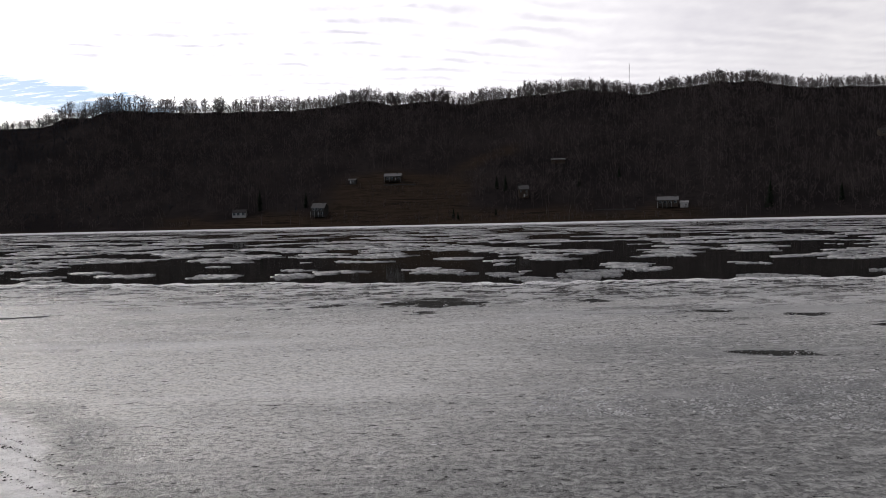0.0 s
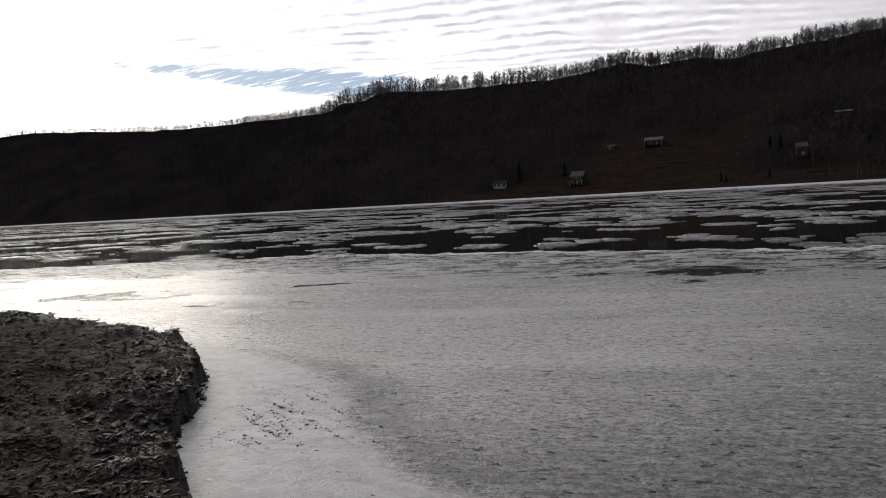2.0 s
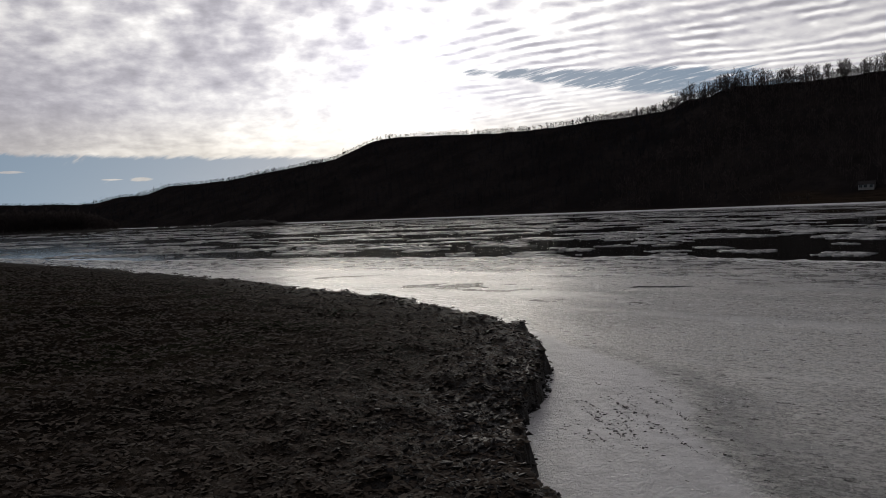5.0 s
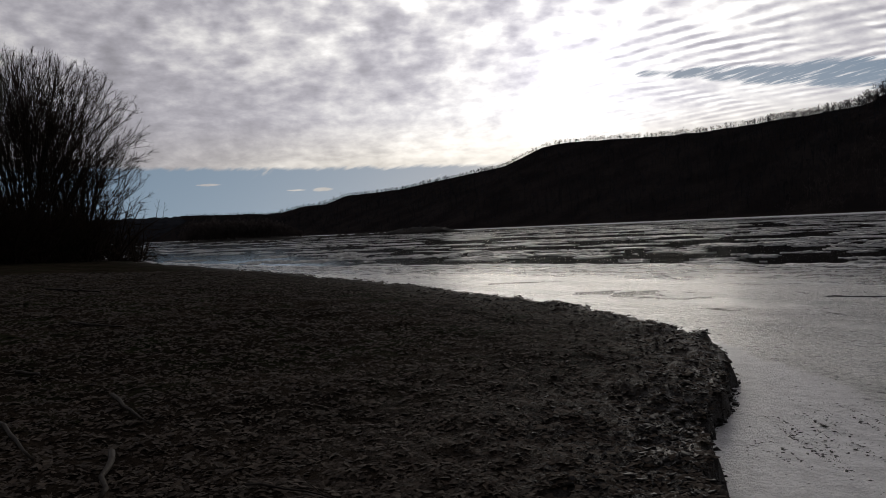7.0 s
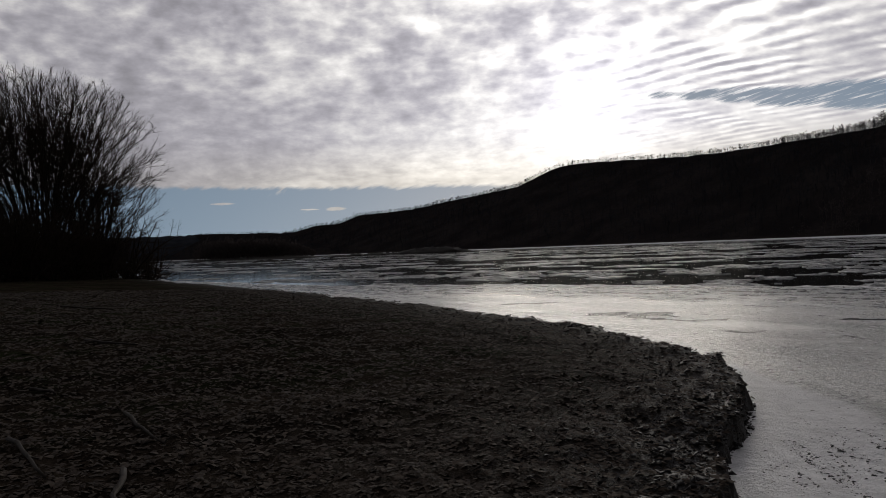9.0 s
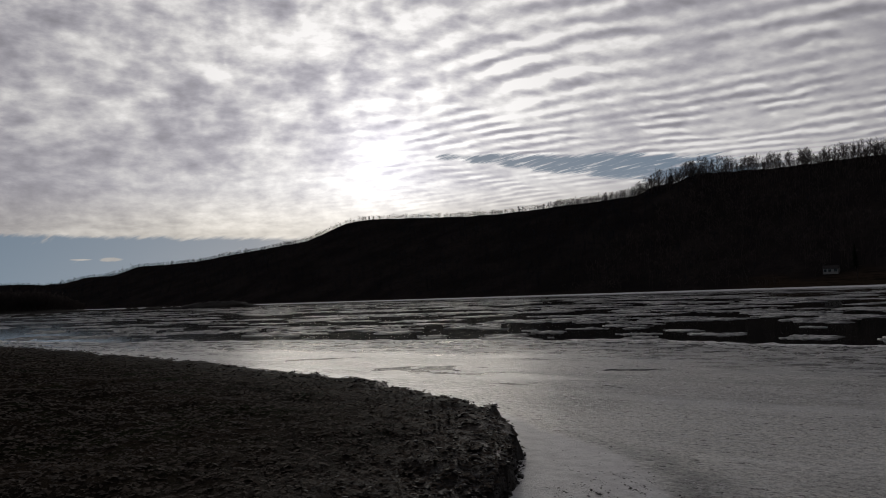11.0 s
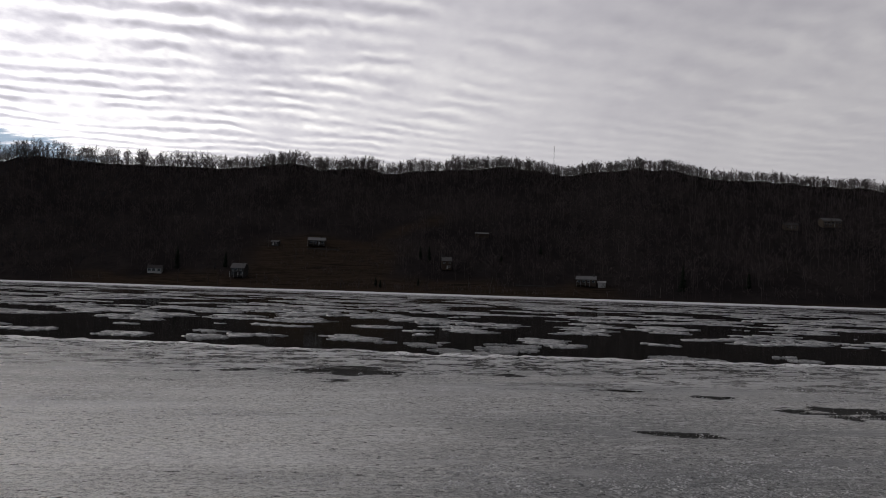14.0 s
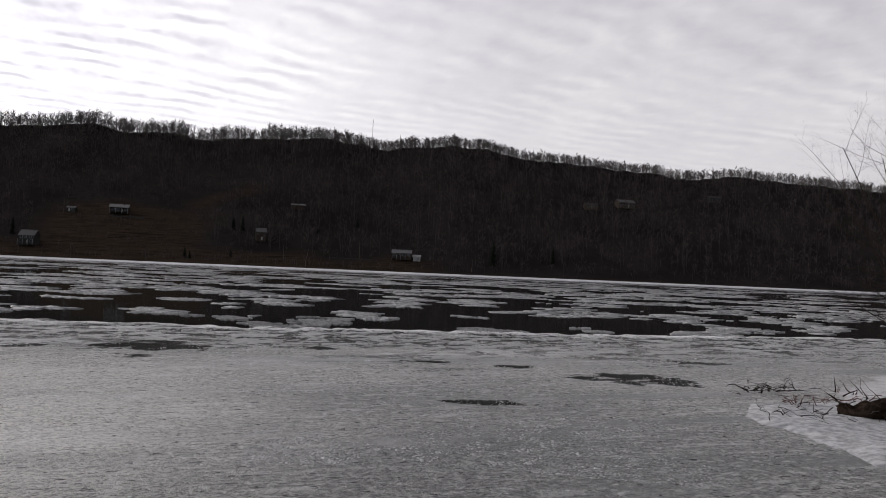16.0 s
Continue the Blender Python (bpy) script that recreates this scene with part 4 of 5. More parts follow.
def build_woods():
    r = np.random.default_rng(11)
    # trees of the slope
    kinds = [brush_tree(200 + k, 14.0, 4, 26, 0.25, 0.32, 0.13, 0.10) for k in range(16)]
    n = 5600
    a = np.radians(r.uniform(-46, 74, n))
    u = DEEP * r.random(n) ** 0.8
    s = np.tan(a) * (FAR + u)
    fine = (open_field(s, u) < 0.3 + 0.2 * r.random(n)) & (u > 3) & (u < DEEP - 24)
    s, u = s[fine], u[fine]
    size = (0.6 + 0.6 * r.random(len(s))) * np.where(u < 25, 0.6, 1.0)
    # Downriver the same trees take the copy with haze and shade painted in.
    for name, near, mat in (("hillside_woods", s < 400, FAR_BARK), ("downriver_woods", s >= 400, HAZE_WOOD)):
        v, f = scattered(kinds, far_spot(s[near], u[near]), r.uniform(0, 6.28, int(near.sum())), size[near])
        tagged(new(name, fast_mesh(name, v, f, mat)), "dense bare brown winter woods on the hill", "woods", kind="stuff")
    # thick brush on the slope downriver
    kinds = [brush_tree(260 + k, 8.0, 3, 24, 0.1, 0.6, 0.12, 0.17) for k in range(10)]
    n = 1500
    s = 300 + 1530 * r.random(n) ** 1.5 + 60 * r.normal(0, 1, n)
    u = 4 + (DEEP - 16) * r.random(n)
    v, f = scattered(kinds, far_spot(s, u) - (0, 0, 0.8), r.uniform(0, 6.28, n), 0.5 + 0.5 * r.random(n))
    tagged(new("downriver_brush", fast_mesh("downriver_brush", v, f, HAZE_WOOD)), "thick brush on the slope downriver with haze and shade in its colour", "brush", kind="stuff")
    n = 2600
    s, u = -560 + 960 * r.random(n), 14 + (DEEP - 30) * r.random(n)
    ok = (open_field(s, u) < 0.25) & (rough_noise(s / 40, u / 40, 187, 3) > 0.38)
    s, u = s[ok], u[ok]
    v, f = scattered(kinds, far_spot(s, u) - (0, 0, 0.8), r.uniform(0, 6.28, len(s)), 0.4 + 0.5 * r.random(len(s)))
    tagged(new("hillside_brush", fast_mesh("hillside_brush", v, f, FAR_BARK)), "brown brush between the bare trees of the hill", "brush", kind="stuff")
    # the ridge against the sky: tall trees with bare boles
    kinds = [brush_tree(300 + k, 20.0, 12, 90, 0.04 + 0.05 * (k % 5), 0.15 + 0.025 * (k % 4), 0.27, 0.105) for k in range(18)]
    n = 1100
    a = np.radians(r.uniform(-46, 34.4, n))
    u = DEEP - 8 + 18 * r.random(n)
    s = np.tan(a) * (FAR + u)
    ok = rough_noise(s / 9, u / 30, 175, 2) > 0.30
    s, u = s[ok], u[ok]
    az = np.degrees(np.arctan2(s, FAR + DEEP)) - 12
    size = np.interp(az, [-30, -20, 3, 12, 22], [0.55, 0.6, 0.68, 0.82, 0.86]) * (0.72 + 0.5 * rough_noise(s / 14, u / 60, 171, 3)) * r.uniform(0.82, 1.1, len(s))
    v, f = scattered(kinds, far_spot(s, u), r.uniform(0, 6.28, len(s)), size)
    tagged(new("ridge_woods", fast_mesh("ridge_woods", v, f, FAR_BARK)), "row of tall bare trees along the hilltop", "woods", kind="stuff")
    # younger trees in front of them
    kinds = [brush_tree(330 + k, 16.0, 5, 34, 0.15, 0.26, 0.16, 0.12) for k in range(12)]
    n = 1100
    a = np.radians(r.uniform(-46, 34, n))
    u = DEEP - 30 + 26 * r.random(n)
    s = np.tan(a) * (FAR + u)
    v, f = scattered(kinds, far_spot(s, u), r.uniform(0, 6.28, n), 0.42 + 0.35 * r.random(n))
    tagged(new("upper_slope_woods", fast_mesh("upper_slope_woods", v, f, FAR_BARK)), "young bare trees just below the hilltop", "woods", kind="stuff")
    # the lower, farther ridge
    n = 1500
    a = np.radians(35.0 + 45.0 * r.random(n) ** 0.8)
    u = DEEP - 14 + 24 * r.random(n)
    s = np.tan(a) * (FAR + u)
    kinds = [brush_tree(340 + k, 7.0, 3, 16, 0.02, 0.5, 0.2, 0.2) for k in range(8)]
    v, f = scattered(kinds, far_spot(s, u), r.uniform(0, 6.28, n), (0.6 + 0.45 * r.random(n)) * np.interp(s, [1000, 3000], [1, 1.2]))
    tagged(new("far_ridge_woods", fast_mesh("far_ridge_woods", v, f, HAZE_WOOD)), "bare woods on the farther ridge", "woods", kind="stuff")
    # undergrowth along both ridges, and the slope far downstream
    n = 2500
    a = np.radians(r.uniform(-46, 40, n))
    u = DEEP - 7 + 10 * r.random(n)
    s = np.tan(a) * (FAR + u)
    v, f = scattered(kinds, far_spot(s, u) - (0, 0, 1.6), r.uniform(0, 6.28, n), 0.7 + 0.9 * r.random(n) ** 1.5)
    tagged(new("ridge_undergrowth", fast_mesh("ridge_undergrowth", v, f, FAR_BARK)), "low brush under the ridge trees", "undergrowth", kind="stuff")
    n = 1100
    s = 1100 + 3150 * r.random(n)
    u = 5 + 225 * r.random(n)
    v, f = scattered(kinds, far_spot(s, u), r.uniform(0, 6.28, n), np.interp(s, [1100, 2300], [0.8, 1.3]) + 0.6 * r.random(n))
    tagged(new("downstream_woods", fast_mesh("downstream_woods", v, f, HAZE_WOOD)), "woods far downstream with haze and shade put into their colour", "woods", kind="stuff")
    # scrub on the fields
    n = 3600
    a = np.radians(r.uniform(-12, 29, n))
    u = 8 + 92 * r.random(n)
    s = np.tan(a) * (FAR + u)
    rows = rough_noise(s / 30, u / 9, 181, 2)
    ok = (rows > 0.5) & (open_field(s, u) > 0.3)
    s, u = s[ok], u[ok]
    v, f = scattered(kinds, far_spot(s, u), r.uniform(0, 6.28, len(s)), 0.15 + 0.5 * r.random(len(s)) ** 2)
    tagged(new("field_scrub", fast_mesh("field_scrub", v, f, FAR_BARK)), "rows of low brown scrub across the fields", "scrub", kind="stuff")


build_woods()


# ---- houses and trees of the far bank ----
def gable(bm, w, d, z0, rise, over=0.4, thick=0.22):
    """A pitched roof whose ridge runs along x."""
    for side in (-1, 1):
        a = (-w / 2 - over, side * (d / 2 + over), z0 - over * rise / (d / 2))
        b = (w / 2 + over, side * (d / 2 + over), z0 - over * rise / (d / 2))
        c, e = (w / 2 + over, 0, z0 + rise), (-w / 2 - over, 0, z0 + rise)
        low = [bm.verts.new(p) for p in (a, b, c, e)]
        top = [bm.verts.new((p[0], p[1], p[2] + thick)) for p in (a, b, c, e)]
        bm.faces.new(low)
        bm.faces.new(top)
        for i in range(4):
            bm.faces.new((low[i], low[(i + 1) % 4], top[(i + 1) % 4], top[i]))
    bmesh.ops.recalc_face_normals(bm, faces=bm.faces[:])


def gable_walls(w, d, h, rise):
    bm = bmesh.new()
    pts = [(-d / 2, -0.8), (d / 2, -0.8), (d / 2, h), (0, h + rise), (-d / 2, h)]
    left = [bm.verts.new((-w / 2, y, z)) for y, z in pts]
    right = [bm.verts.new((w / 2, y, z)) for y, z in pts]
    bm.faces.new(left)
    bm.faces.new(right)
    for i in range(5):
        j = (i + 1) % 5
        bm.faces.new((left[i], left[j], right[j], right[i]))
    bmesh.ops.recalc_face_normals(bm, faces=bm.faces[:])
    return bm


def window(house, x, z, w, h, y, mat=None):
    frame_ob = part("window", boxes(((x - w / 2 - 0.1, y - 0.08, z - 0.1), (x + w / 2 + 0.1, y, z + h + 0.1))), mat or WHITE, house, "white window frame")
    part("pane", boxes(((x - w / 2, y - 0.1, z), (x - 0.03, y - 0.085, z + h)), ((x + 0.03, y - 0.1, z), (x + w / 2, y - 0.085, z + h))), GLASS, frame_ob)


def house(name, s, u, turn, w, d, h, rise, wall, roof, label, wins=(), door=None, chimney=None, porch=None, category="house", trim=None):
    x, y = far_place(s, u)
    z = float(far_ground(s, u)) + 0.1
    ob = empty_thing(name, pose(float(x), float(y), z, 0, 0, -12 + turn), label, category, "houses on the far bank")
    part("wall", gable_walls(w, d, h, rise), wall, ob)
    bm = bmesh.new()
    gable(bm, w, d, h, rise)
    roof_ob = part("roof", bm, roof, ob)
    for wx, wz, ww, wh in wins:
        window(ob, wx, wz, ww, wh, -d / 2, trim)
    if door is not None:
        part("door", boxes(((door - 0.5, -d / 2 - 0.07, 0.0), (door + 0.5, -d / 2, 2.1))), WHITE, ob, "white door")
    if chimney:
        cx, cw, ch = chimney
        part("chimney", boxes(((cx - cw / 2, -0.4, h), (cx + cw / 2, 0.4, h + rise + ch))), SIDING, roof_ob)
    if porch:
        x0, x1, deep, high, mat = porch
        part("porch_roof", boxes(((x0, -d / 2 - deep, high), (x1, -d / 2 - 0.02, high + 0.2))), mat, ob)
        part("porch_deck", boxes(((x0, -d / 2 - deep, 0.05), (x1, -d / 2 - 0.02, 0.3))), SIDING, ob)
        for k in range(4):
            px = x0 + 0.15 + (x1 - x0 - 0.3) * k / 3
            part("post", boxes(((px - 0.09, -d / 2 - deep, -1.0), (px + 0.09, -d / 2 - deep + 0.18, high))), WHITE, ob)
    return ob


house("cabin", 110, 82, 4, 11.5, 7, 3.1, 2.0, LOGS, TIN, "long dark log cabin with a pale tin roof on the slope",
      [(-3.6, 1.0, 1.4, 1.2), (-0.6, 1.0, 1.4, 1.2), (4.2, 1.0, 1.2, 1.2)], 2.0, (2.8, 0.9, 0.9), (-5.7, 5.7, 2.2, 2.7, SIDING))
house("shed", 139, 81, 0, 5.0, 4, 2.2, 1.0, SIDING, SHINGLE, "small weathered shed beside the cabin lawn", [(0.8, 1.0, 0.9, 0.8)], -1.0, category="shed")
house("farmhouse", 147.5, 27.5, -6, 8.6, 7.5, 5.0, 2.9, SIDING, SHINGLE, "two-storey grey house with a pale shingle roof by the water",
      [(-2.8, 3.4, 1.1, 1.3), (-0.6, 3.4, 1.1, 1.3), (2.2, 3.4, 1.1, 1.3), (-2.8, 0.9, 1.1, 1.4), (2.6, 0.9, 1.1, 1.4)], 0.4, (2.4, 0.8, 0.8), (-4.3, 4.3, 2.0, 2.6, DARK_ROOF))
house("cottage", 202, 29, 8, 8.6, 5, 2.7, 1.7, WHITE, DARK_ROOF, "low white cottage with dark windows near the shore",
      [(-3.0, 0.7, 1.6, 1.5), (-0.4, 0.7, 1.6, 1.5), (2.8, 0.7, 1.6, 1.5)], 1.3, (-2.0, 0.7, 0.7))
house("boathouse", -70, 30, -10, 12.0, 6, 3.6, 1.9, LOGS, TIN, "dark wooden house with a pale roof raised on posts",
      [(-4.4, 1.7, 1.4, 1.2), (-1.5, 1.7, 1.4, 1.2), (1.4, 1.7, 1.4, 1.2), (4.4, 1.7, 1.4, 1.2)], None, (4.6, 1.2, 1.3), (-6, 2.5, 1.8, 2.3, LOGS))
house("carport", -79.5, 29, -10, 4.6, 4.0, 2.3, 0.9, WHITE, WHITE, "small white garage beside the raised house", [], 0.0, category="garage")
house("tall_house", 18, 48, 10, 6.0, 6.5, 5.2, 2.4, LOGS, SHINGLE, "narrow dark house with a pale chimney wall among trees",
      [(-1.8, 3.2, 1.0, 1.2), (1.6, 3.2, 1.0, 1.2), (1.6, 0.9, 1.0, 1.2)], 0.2, (-2.3, 2.2, 1.2))
house("hill_house", -274, 156, 6, 15, 8, 4.4, 2.2, TAN, SHINGLE, "wide tan house with many windows high on the slope",
      [(-5.8, 2.3, 1.7, 1.3), (-3.0, 2.3, 1.7, 1.3), (0, 2.3, 2.2, 1.3), (3.2, 2.3, 1.7, 1.3), (6.0, 2.3, 1.7, 1.3), (-5.4, 0.3, 1.6, 1.2), (-1.8, 0.3, 1.6, 1.2), (5, 0.3, 1.6, 1.2)], 1.6)
house("hill_bungalow", -239, 144, -4, 10, 7, 3.0, 1.9, TAN, DARK_ROOF, "tan bungalow half hidden in the woods", [(-2.6, 1.0, 1.4, 1.2), (2.6, 1.0, 1.4, 1.2)], 0.0)
house("upper_house", -377, 194, 0, 11, 7, 3.6, 2.2, SIDING, DARK_ROOF, "grey house high in the woods", [(-3, 1.2, 1.4, 1.2), (0.5, 1.2, 1.4, 1.2), (3.4, 1.2, 1.4, 1.2)], None)
house("long_shed", -5, 105, 3, 9.5, 4.5, 2.0, 0.9, LOGS, TIN, "long open shed with a pale tin roof on the slope", [], None, category="shed")


def build_mast():
    s, u = -70, DEEP - 5
    x, y = far_place(s, u)
    ob = empty_thing("radio_mast", pose(float(x), float(y), float(far_ground(s, u))), "thin steel radio mast above the ridge trees", "mast")
    high = 27.0
    for k in range(3):
        a = k * 2.094
        bm = bmesh.new()
        box(bm, (math.cos(a) * 0.28 - 0.05, math.sin(a) * 0.28 - 0.05, -1), (math.cos(a) * 0.28 + 0.05, math.sin(a) * 0.28 + 0.05, high))
        part("leg", bm, STEEL, ob)
    for k in range(13):
        part("brace", boxes(((-0.33, -0.33, 1 + k * 2.0), (0.33, 0.33, 1.08 + k * 2.0))), STEEL, ob)


build_mast()


def build_pole(s, u, high, label):
    x, y = far_place(s, u)
    ob = empty_thing("utility_pole", pose(float(x), float(y), float(far_ground(s, u)), 0, 0, -12), label, "pole", "poles on the far bank")
    v, f = prisms([(0, 0, -1)], [(0, 0, high)], [0.17], [0.12], 8)
    shaft = new("shaft", fast_mesh("shaft", v, f, PALE_BARK))
    shaft.parent = ob
    part("crossarm", boxes(((-1.1, -0.07, high - 0.9), (1.1, 0.07, high - 0.75))), LOGS, ob)


build_pole(-43, 27, 10.5, "pale wooden utility pole on the far bank")
build_pole(143, 78, 9.0, "pale wooden utility pole by the cabin shed")


def terrace(name, s, u, w, deep, label, mat):
    """A low retaining wall or deck edge that shows as a pale line."""
    x, y = far_place(s, u)
    z = float(far_ground(s, u))
    ob = empty_thing(name, pose(float(x), float(y), z, 0, 0, -12), label, "wall")
    n = max(3, int(w / 2.5))
    for k in range(n):
        a, b = -w / 2 + w * k / n, -w / 2 + w * (k + 1) / n
        part("panel", boxes(((a + 0.03, -deep / 2, -0.6), (b - 0.03, deep / 2, 0.55))), mat, ob)


terrace("deck_wall", 104, 75, 22, 0.5, "long pale deck edge below the cabin", SIDING)
terrace("retaining_wall", -38, 26, 24, 0.4, "low pale retaining wall above the shore", SIDING)

# single trees by the water
for k, (s, u, high, wide, seed) in enumerate([(182, 15, 11, 0.9, 1), (162, 12, 9, 0.8, 2), (156, 11, 10, 0.9, 3), (136, 12, 10, 0.7, 4), (149, 14, 8, 0.6, 5), (80, 10, 10, 1.0, 6), (70, 13, 12, 1.0, 7),
                                             (118, 50, 12, 0.9, 8), (54, 14, 8, 1.1, 9), (28, 16, 9, 1.0, 10), (232, 17, 9, 0.8, 11), (100, 64, 9, 0.8, 12)]):
    x, y = far_place(s, u)
    bare_tree("shore_tree", pose(float(x), float(y), float(far_ground(s, u)), 0, 0, 40 * k), grow(600 + seed, high, 0.24 * wide, (9, 6, 3), bare=0.3, lift=0.3),
              "bare dark tree standing alone near the far shore", group="single trees on the far bank", bark=FAR_BARK, twig=FAR_BARK)
for k, (s, u, high) in enumerate([(250, 18, 15), (-10, 10, 13), (3, 22, 12), (-112, 14, 10), (-205, 60, 13)]):
    x, y = far_place(s, u)
    bare_tree("pale_tree", pose(float(x), float(y), float(far_ground(s, u)), 0, 0, 70 * k), grow(640 + k, high, 0.30, (10, 6, 3), bare=0.25, lift=0.9),
              "pale-barked sycamore at the edge of the woods", group="pale trees on the far bank", bark=PALE_BARK, twig=TWIG)


def build_evergreen(s, u, high, seed):
    r = np.random.default_rng(seed)
    x, y = far_place(s, u)
    ob = empty_thing("evergreen", pose(float(x), float(y), float(far_ground(s, u))), "dark narrow evergreen on the far bank", "tree", "evergreens on the far bank")
    v, f = prisms([(0, 0, -0.5)], [(0, 0, high)], [0.22], [0.04], 6)
    trunk = new("trunk", fast_mesh("trunk", v, f, FAR_BARK))
    trunk.parent = ob
    n = 260
    t = r.random(n) ** 0.8
    z = 0.8 + (high - 0.9) * t
    reach = (1 - t) * high * 0.2 * (0.6 + 0.6 * r.random(n)) + 0.15
    a = r.uniform(0, 6.28, n)
    p0 = np.stack([np.zeros(n), np.zeros(n), z], -1)
    p1 = np.stack([np.cos(a) * reach, np.sin(a) * reach, z - 0.25 * reach + 0.2], -1)
    v, f = prisms(p0, p1, np.full(n, 0.30), np.full(n, 0.05))
    crown = new("crown", fast_mesh("crown", v, f, NEEDLES))
    crown.parent = ob


for k, (s, u, high) in enumerate([(190, 34, 15), (160, 38, 11), (60, 18, 6), (57, 16, 5), (34, 20, 5), (-18, 60, 8), (-45, 75, 7), (-128, 24, 17), (-170, 30, 12), (30, 58, 11), (36, 62, 9)]):
    build_evergreen(s, u, high, 700 + k)


# ---- down the river: islands, rocks, a wooded point ----
def lump(seed, sides=14, rings=6, rude=0.12):
    """A low rocky mound, 1 m in radius."""
    r = np.random.default_rng(seed)
    a = np.arange(sides) * 2 * np.pi / sides
    t = np.linspace(0, 1, rings)
    rr = np.sin(t * np.pi / 2)[:, None] * (1 + r.normal(0, rude, (rings, sides)))
    zz = np.cos(t * np.pi / 2)[:, None] * (1 + r.normal(0, 0.2, (rings, sides))) - 0.15
    zz[0] = zz[0].mean()
    verts = np.stack([np.cos(a)[None] * rr, np.sin(a)[None] * rr, zz], -1).reshape(-1, 3)
    i = np.arange(rings - 1)[:, None] * sides
    j = np.arange(sides)[None]
    q = np.stack([i + j, i + sides + j, i + sides + (j + 1) % sides, i + (j + 1) % sides], -1).reshape(-1, 4)
    return verts, q


def rock(name, x, y, rx, ry, h, turn, seed, label, category="rock", mat=None):
    v, f = lump(seed)
    ob = new(name, fast_mesh(name, v, f, mat or ROCK, False))
    ob.matrix_basis = pose(x, y, -0.1, 0, 0, turn) @ Matrix.Diagonal((rx, ry, h, 1))
    return tagged(ob, label, category, "rocks in the river" if category == "rock" else "")


def at(az, dist):
    return -math.sin(radians(az)) * dist, math.cos(radians(az)) * dist


rock("rocky_island", *at(51.6, 520), 26, 9, 4.2, 38, 1, "low dark rocky island overgrown with brush", "island")
rock("rocky_island", *at(53.4, 540), 14, 6, 2.2, 40, 2, "low dark rocky island overgrown with brush", "island")
for k, (az, dist, rx, h) in enumerate([(49.3, 500, 5, 1.0), (54.8, 560, 8, 1.6), (55.9, 570, 10, 2.0), (57.3, 580, 8, 1.6), (56.5, 520, 4, 0.9), (58.2, 530, 5, 1.0), (63.2, 330, 4, 1.0), (64.0, 325, 3, 0.8), (62.3, 335, 2.5, 0.7), (66.0, 340, 3, 0.7), (61.3, 410, 3, 0.7)]):
    rock("river_rock", *at(az, dist), rx, rx * 0.5, h, 40 + 10 * (k % 3), 10 + k, "dark rock showing above the river ice")


def build_point():
    """A wooded tongue of land, and brush on the island."""
    r = np.random.default_rng(21)
    rock("wooded_point", *at(63.8, 700), 78, 28, 2.2, 58, 30, "low dark tongue of land under trees", "island")
    kinds = [brush_tree(400 + k, 15.0, 6, 60, 0.1, 0.35, 0.25, 0.2) for k in range(8)]
    n = 300
    az, dist = 60.2 + 8.2 * r.random(n), 680 + 40 * r.random(n)
    x, y = -np.sin(np.radians(az)) * dist, np.cos(np.radians(az)) * dist
    size = (0.8 + 0.4 * r.random(n)) * np.interp(az, [60.2, 61.5, 63, 67.5, 68.4], [0.35, 0.75, 1, 1, 0.5])
    v, f = scattered(kinds, np.stack([x, y, np.full(n, 0.4)], -1), r.uniform(0, 6.28, n), size)
    tagged(new("point_woods", fast_mesh("point_woods", v, f, FAR_BARK)), "thick bare woods on the tongue of land", "woods", kind="stuff")
    n = 70
    az, dist = 50.2 + 2.8 * r.random(n), 516 + 9 * r.random(n)
    x, y = -np.sin(np.radians(az)) * dist, np.cos(np.radians(az)) * dist
    v, f = scattered(kinds, np.stack([x, y, np.full(n, 0.8)], -1), r.uniform(0, 6.28, n), 0.10 + 0.14 * r.random(n))
    tagged(new("island_brush", fast_mesh("island_brush", v, f, FAR_BARK)), "low bare brush on the rocky island", "brush", kind="stuff")
    # near-side shore woods beyond the clump, and the last ridge
    n = 260
    t = r.random(n)
    x, y = -115 - 600 * t, 33 + 165 * t - 45 * r.random(n)
    ok = inland(x, y) > 1.5
    x, y = x[ok], y[ok]
    v, f = scattered(kinds, np.stack([x, y, bank_height(x, y)], -1), r.uniform(0, 6.28, len(x)), 0.35 + 0.5 * r.random(len(x)))
    tagged(new("shore_woods", fast_mesh("shore_woods", v, f, FAR_BARK)), "bare woods along the near shore downstream", "woods", kind="stuff")


build_point()


def build_far_ridge():
    az = np.radians(np.arange(56, 112, 0.1))
    up = 62 + 10 * rough_noise(np.degrees(az) * 0.5, 0, 141, 3) + 7 * rough_noise(np.degrees(az) * 4, 3, 142, 3)
    up = up * smooth(56, 61, np.degrees(az))
    rad = np.array([3700.0, 3900, 4300, 4650])
    prof = np.array([0.0, 0.75, 1.0, 0.3])
    x, y = -np.sin(az)[None] * rad[:, None], np.cos(az)[None] * rad[:, None]
    z = up[None] * 1.75 * prof[:, None] + 0.5
    # The ridge's blue-grey is haze painted into its colour.
    me = fast_mesh("backdrop_ridge", np.stack([x, y, z], -1).reshape(-1, 3), grid_faces(4, len(az)), HAZE_WOOD, True)
    tagged(new("backdrop_ridge", me), "distant wooded ridge tinted blue-grey for haze", "ridge", kind="structure")


build_far_ridge()


# ---- the near bank ----
def on_bank(x, y, lift=0.0):
    return float(x), float(y), float(bank_height(np.array([x]), np.array([y]))[0]) + lift


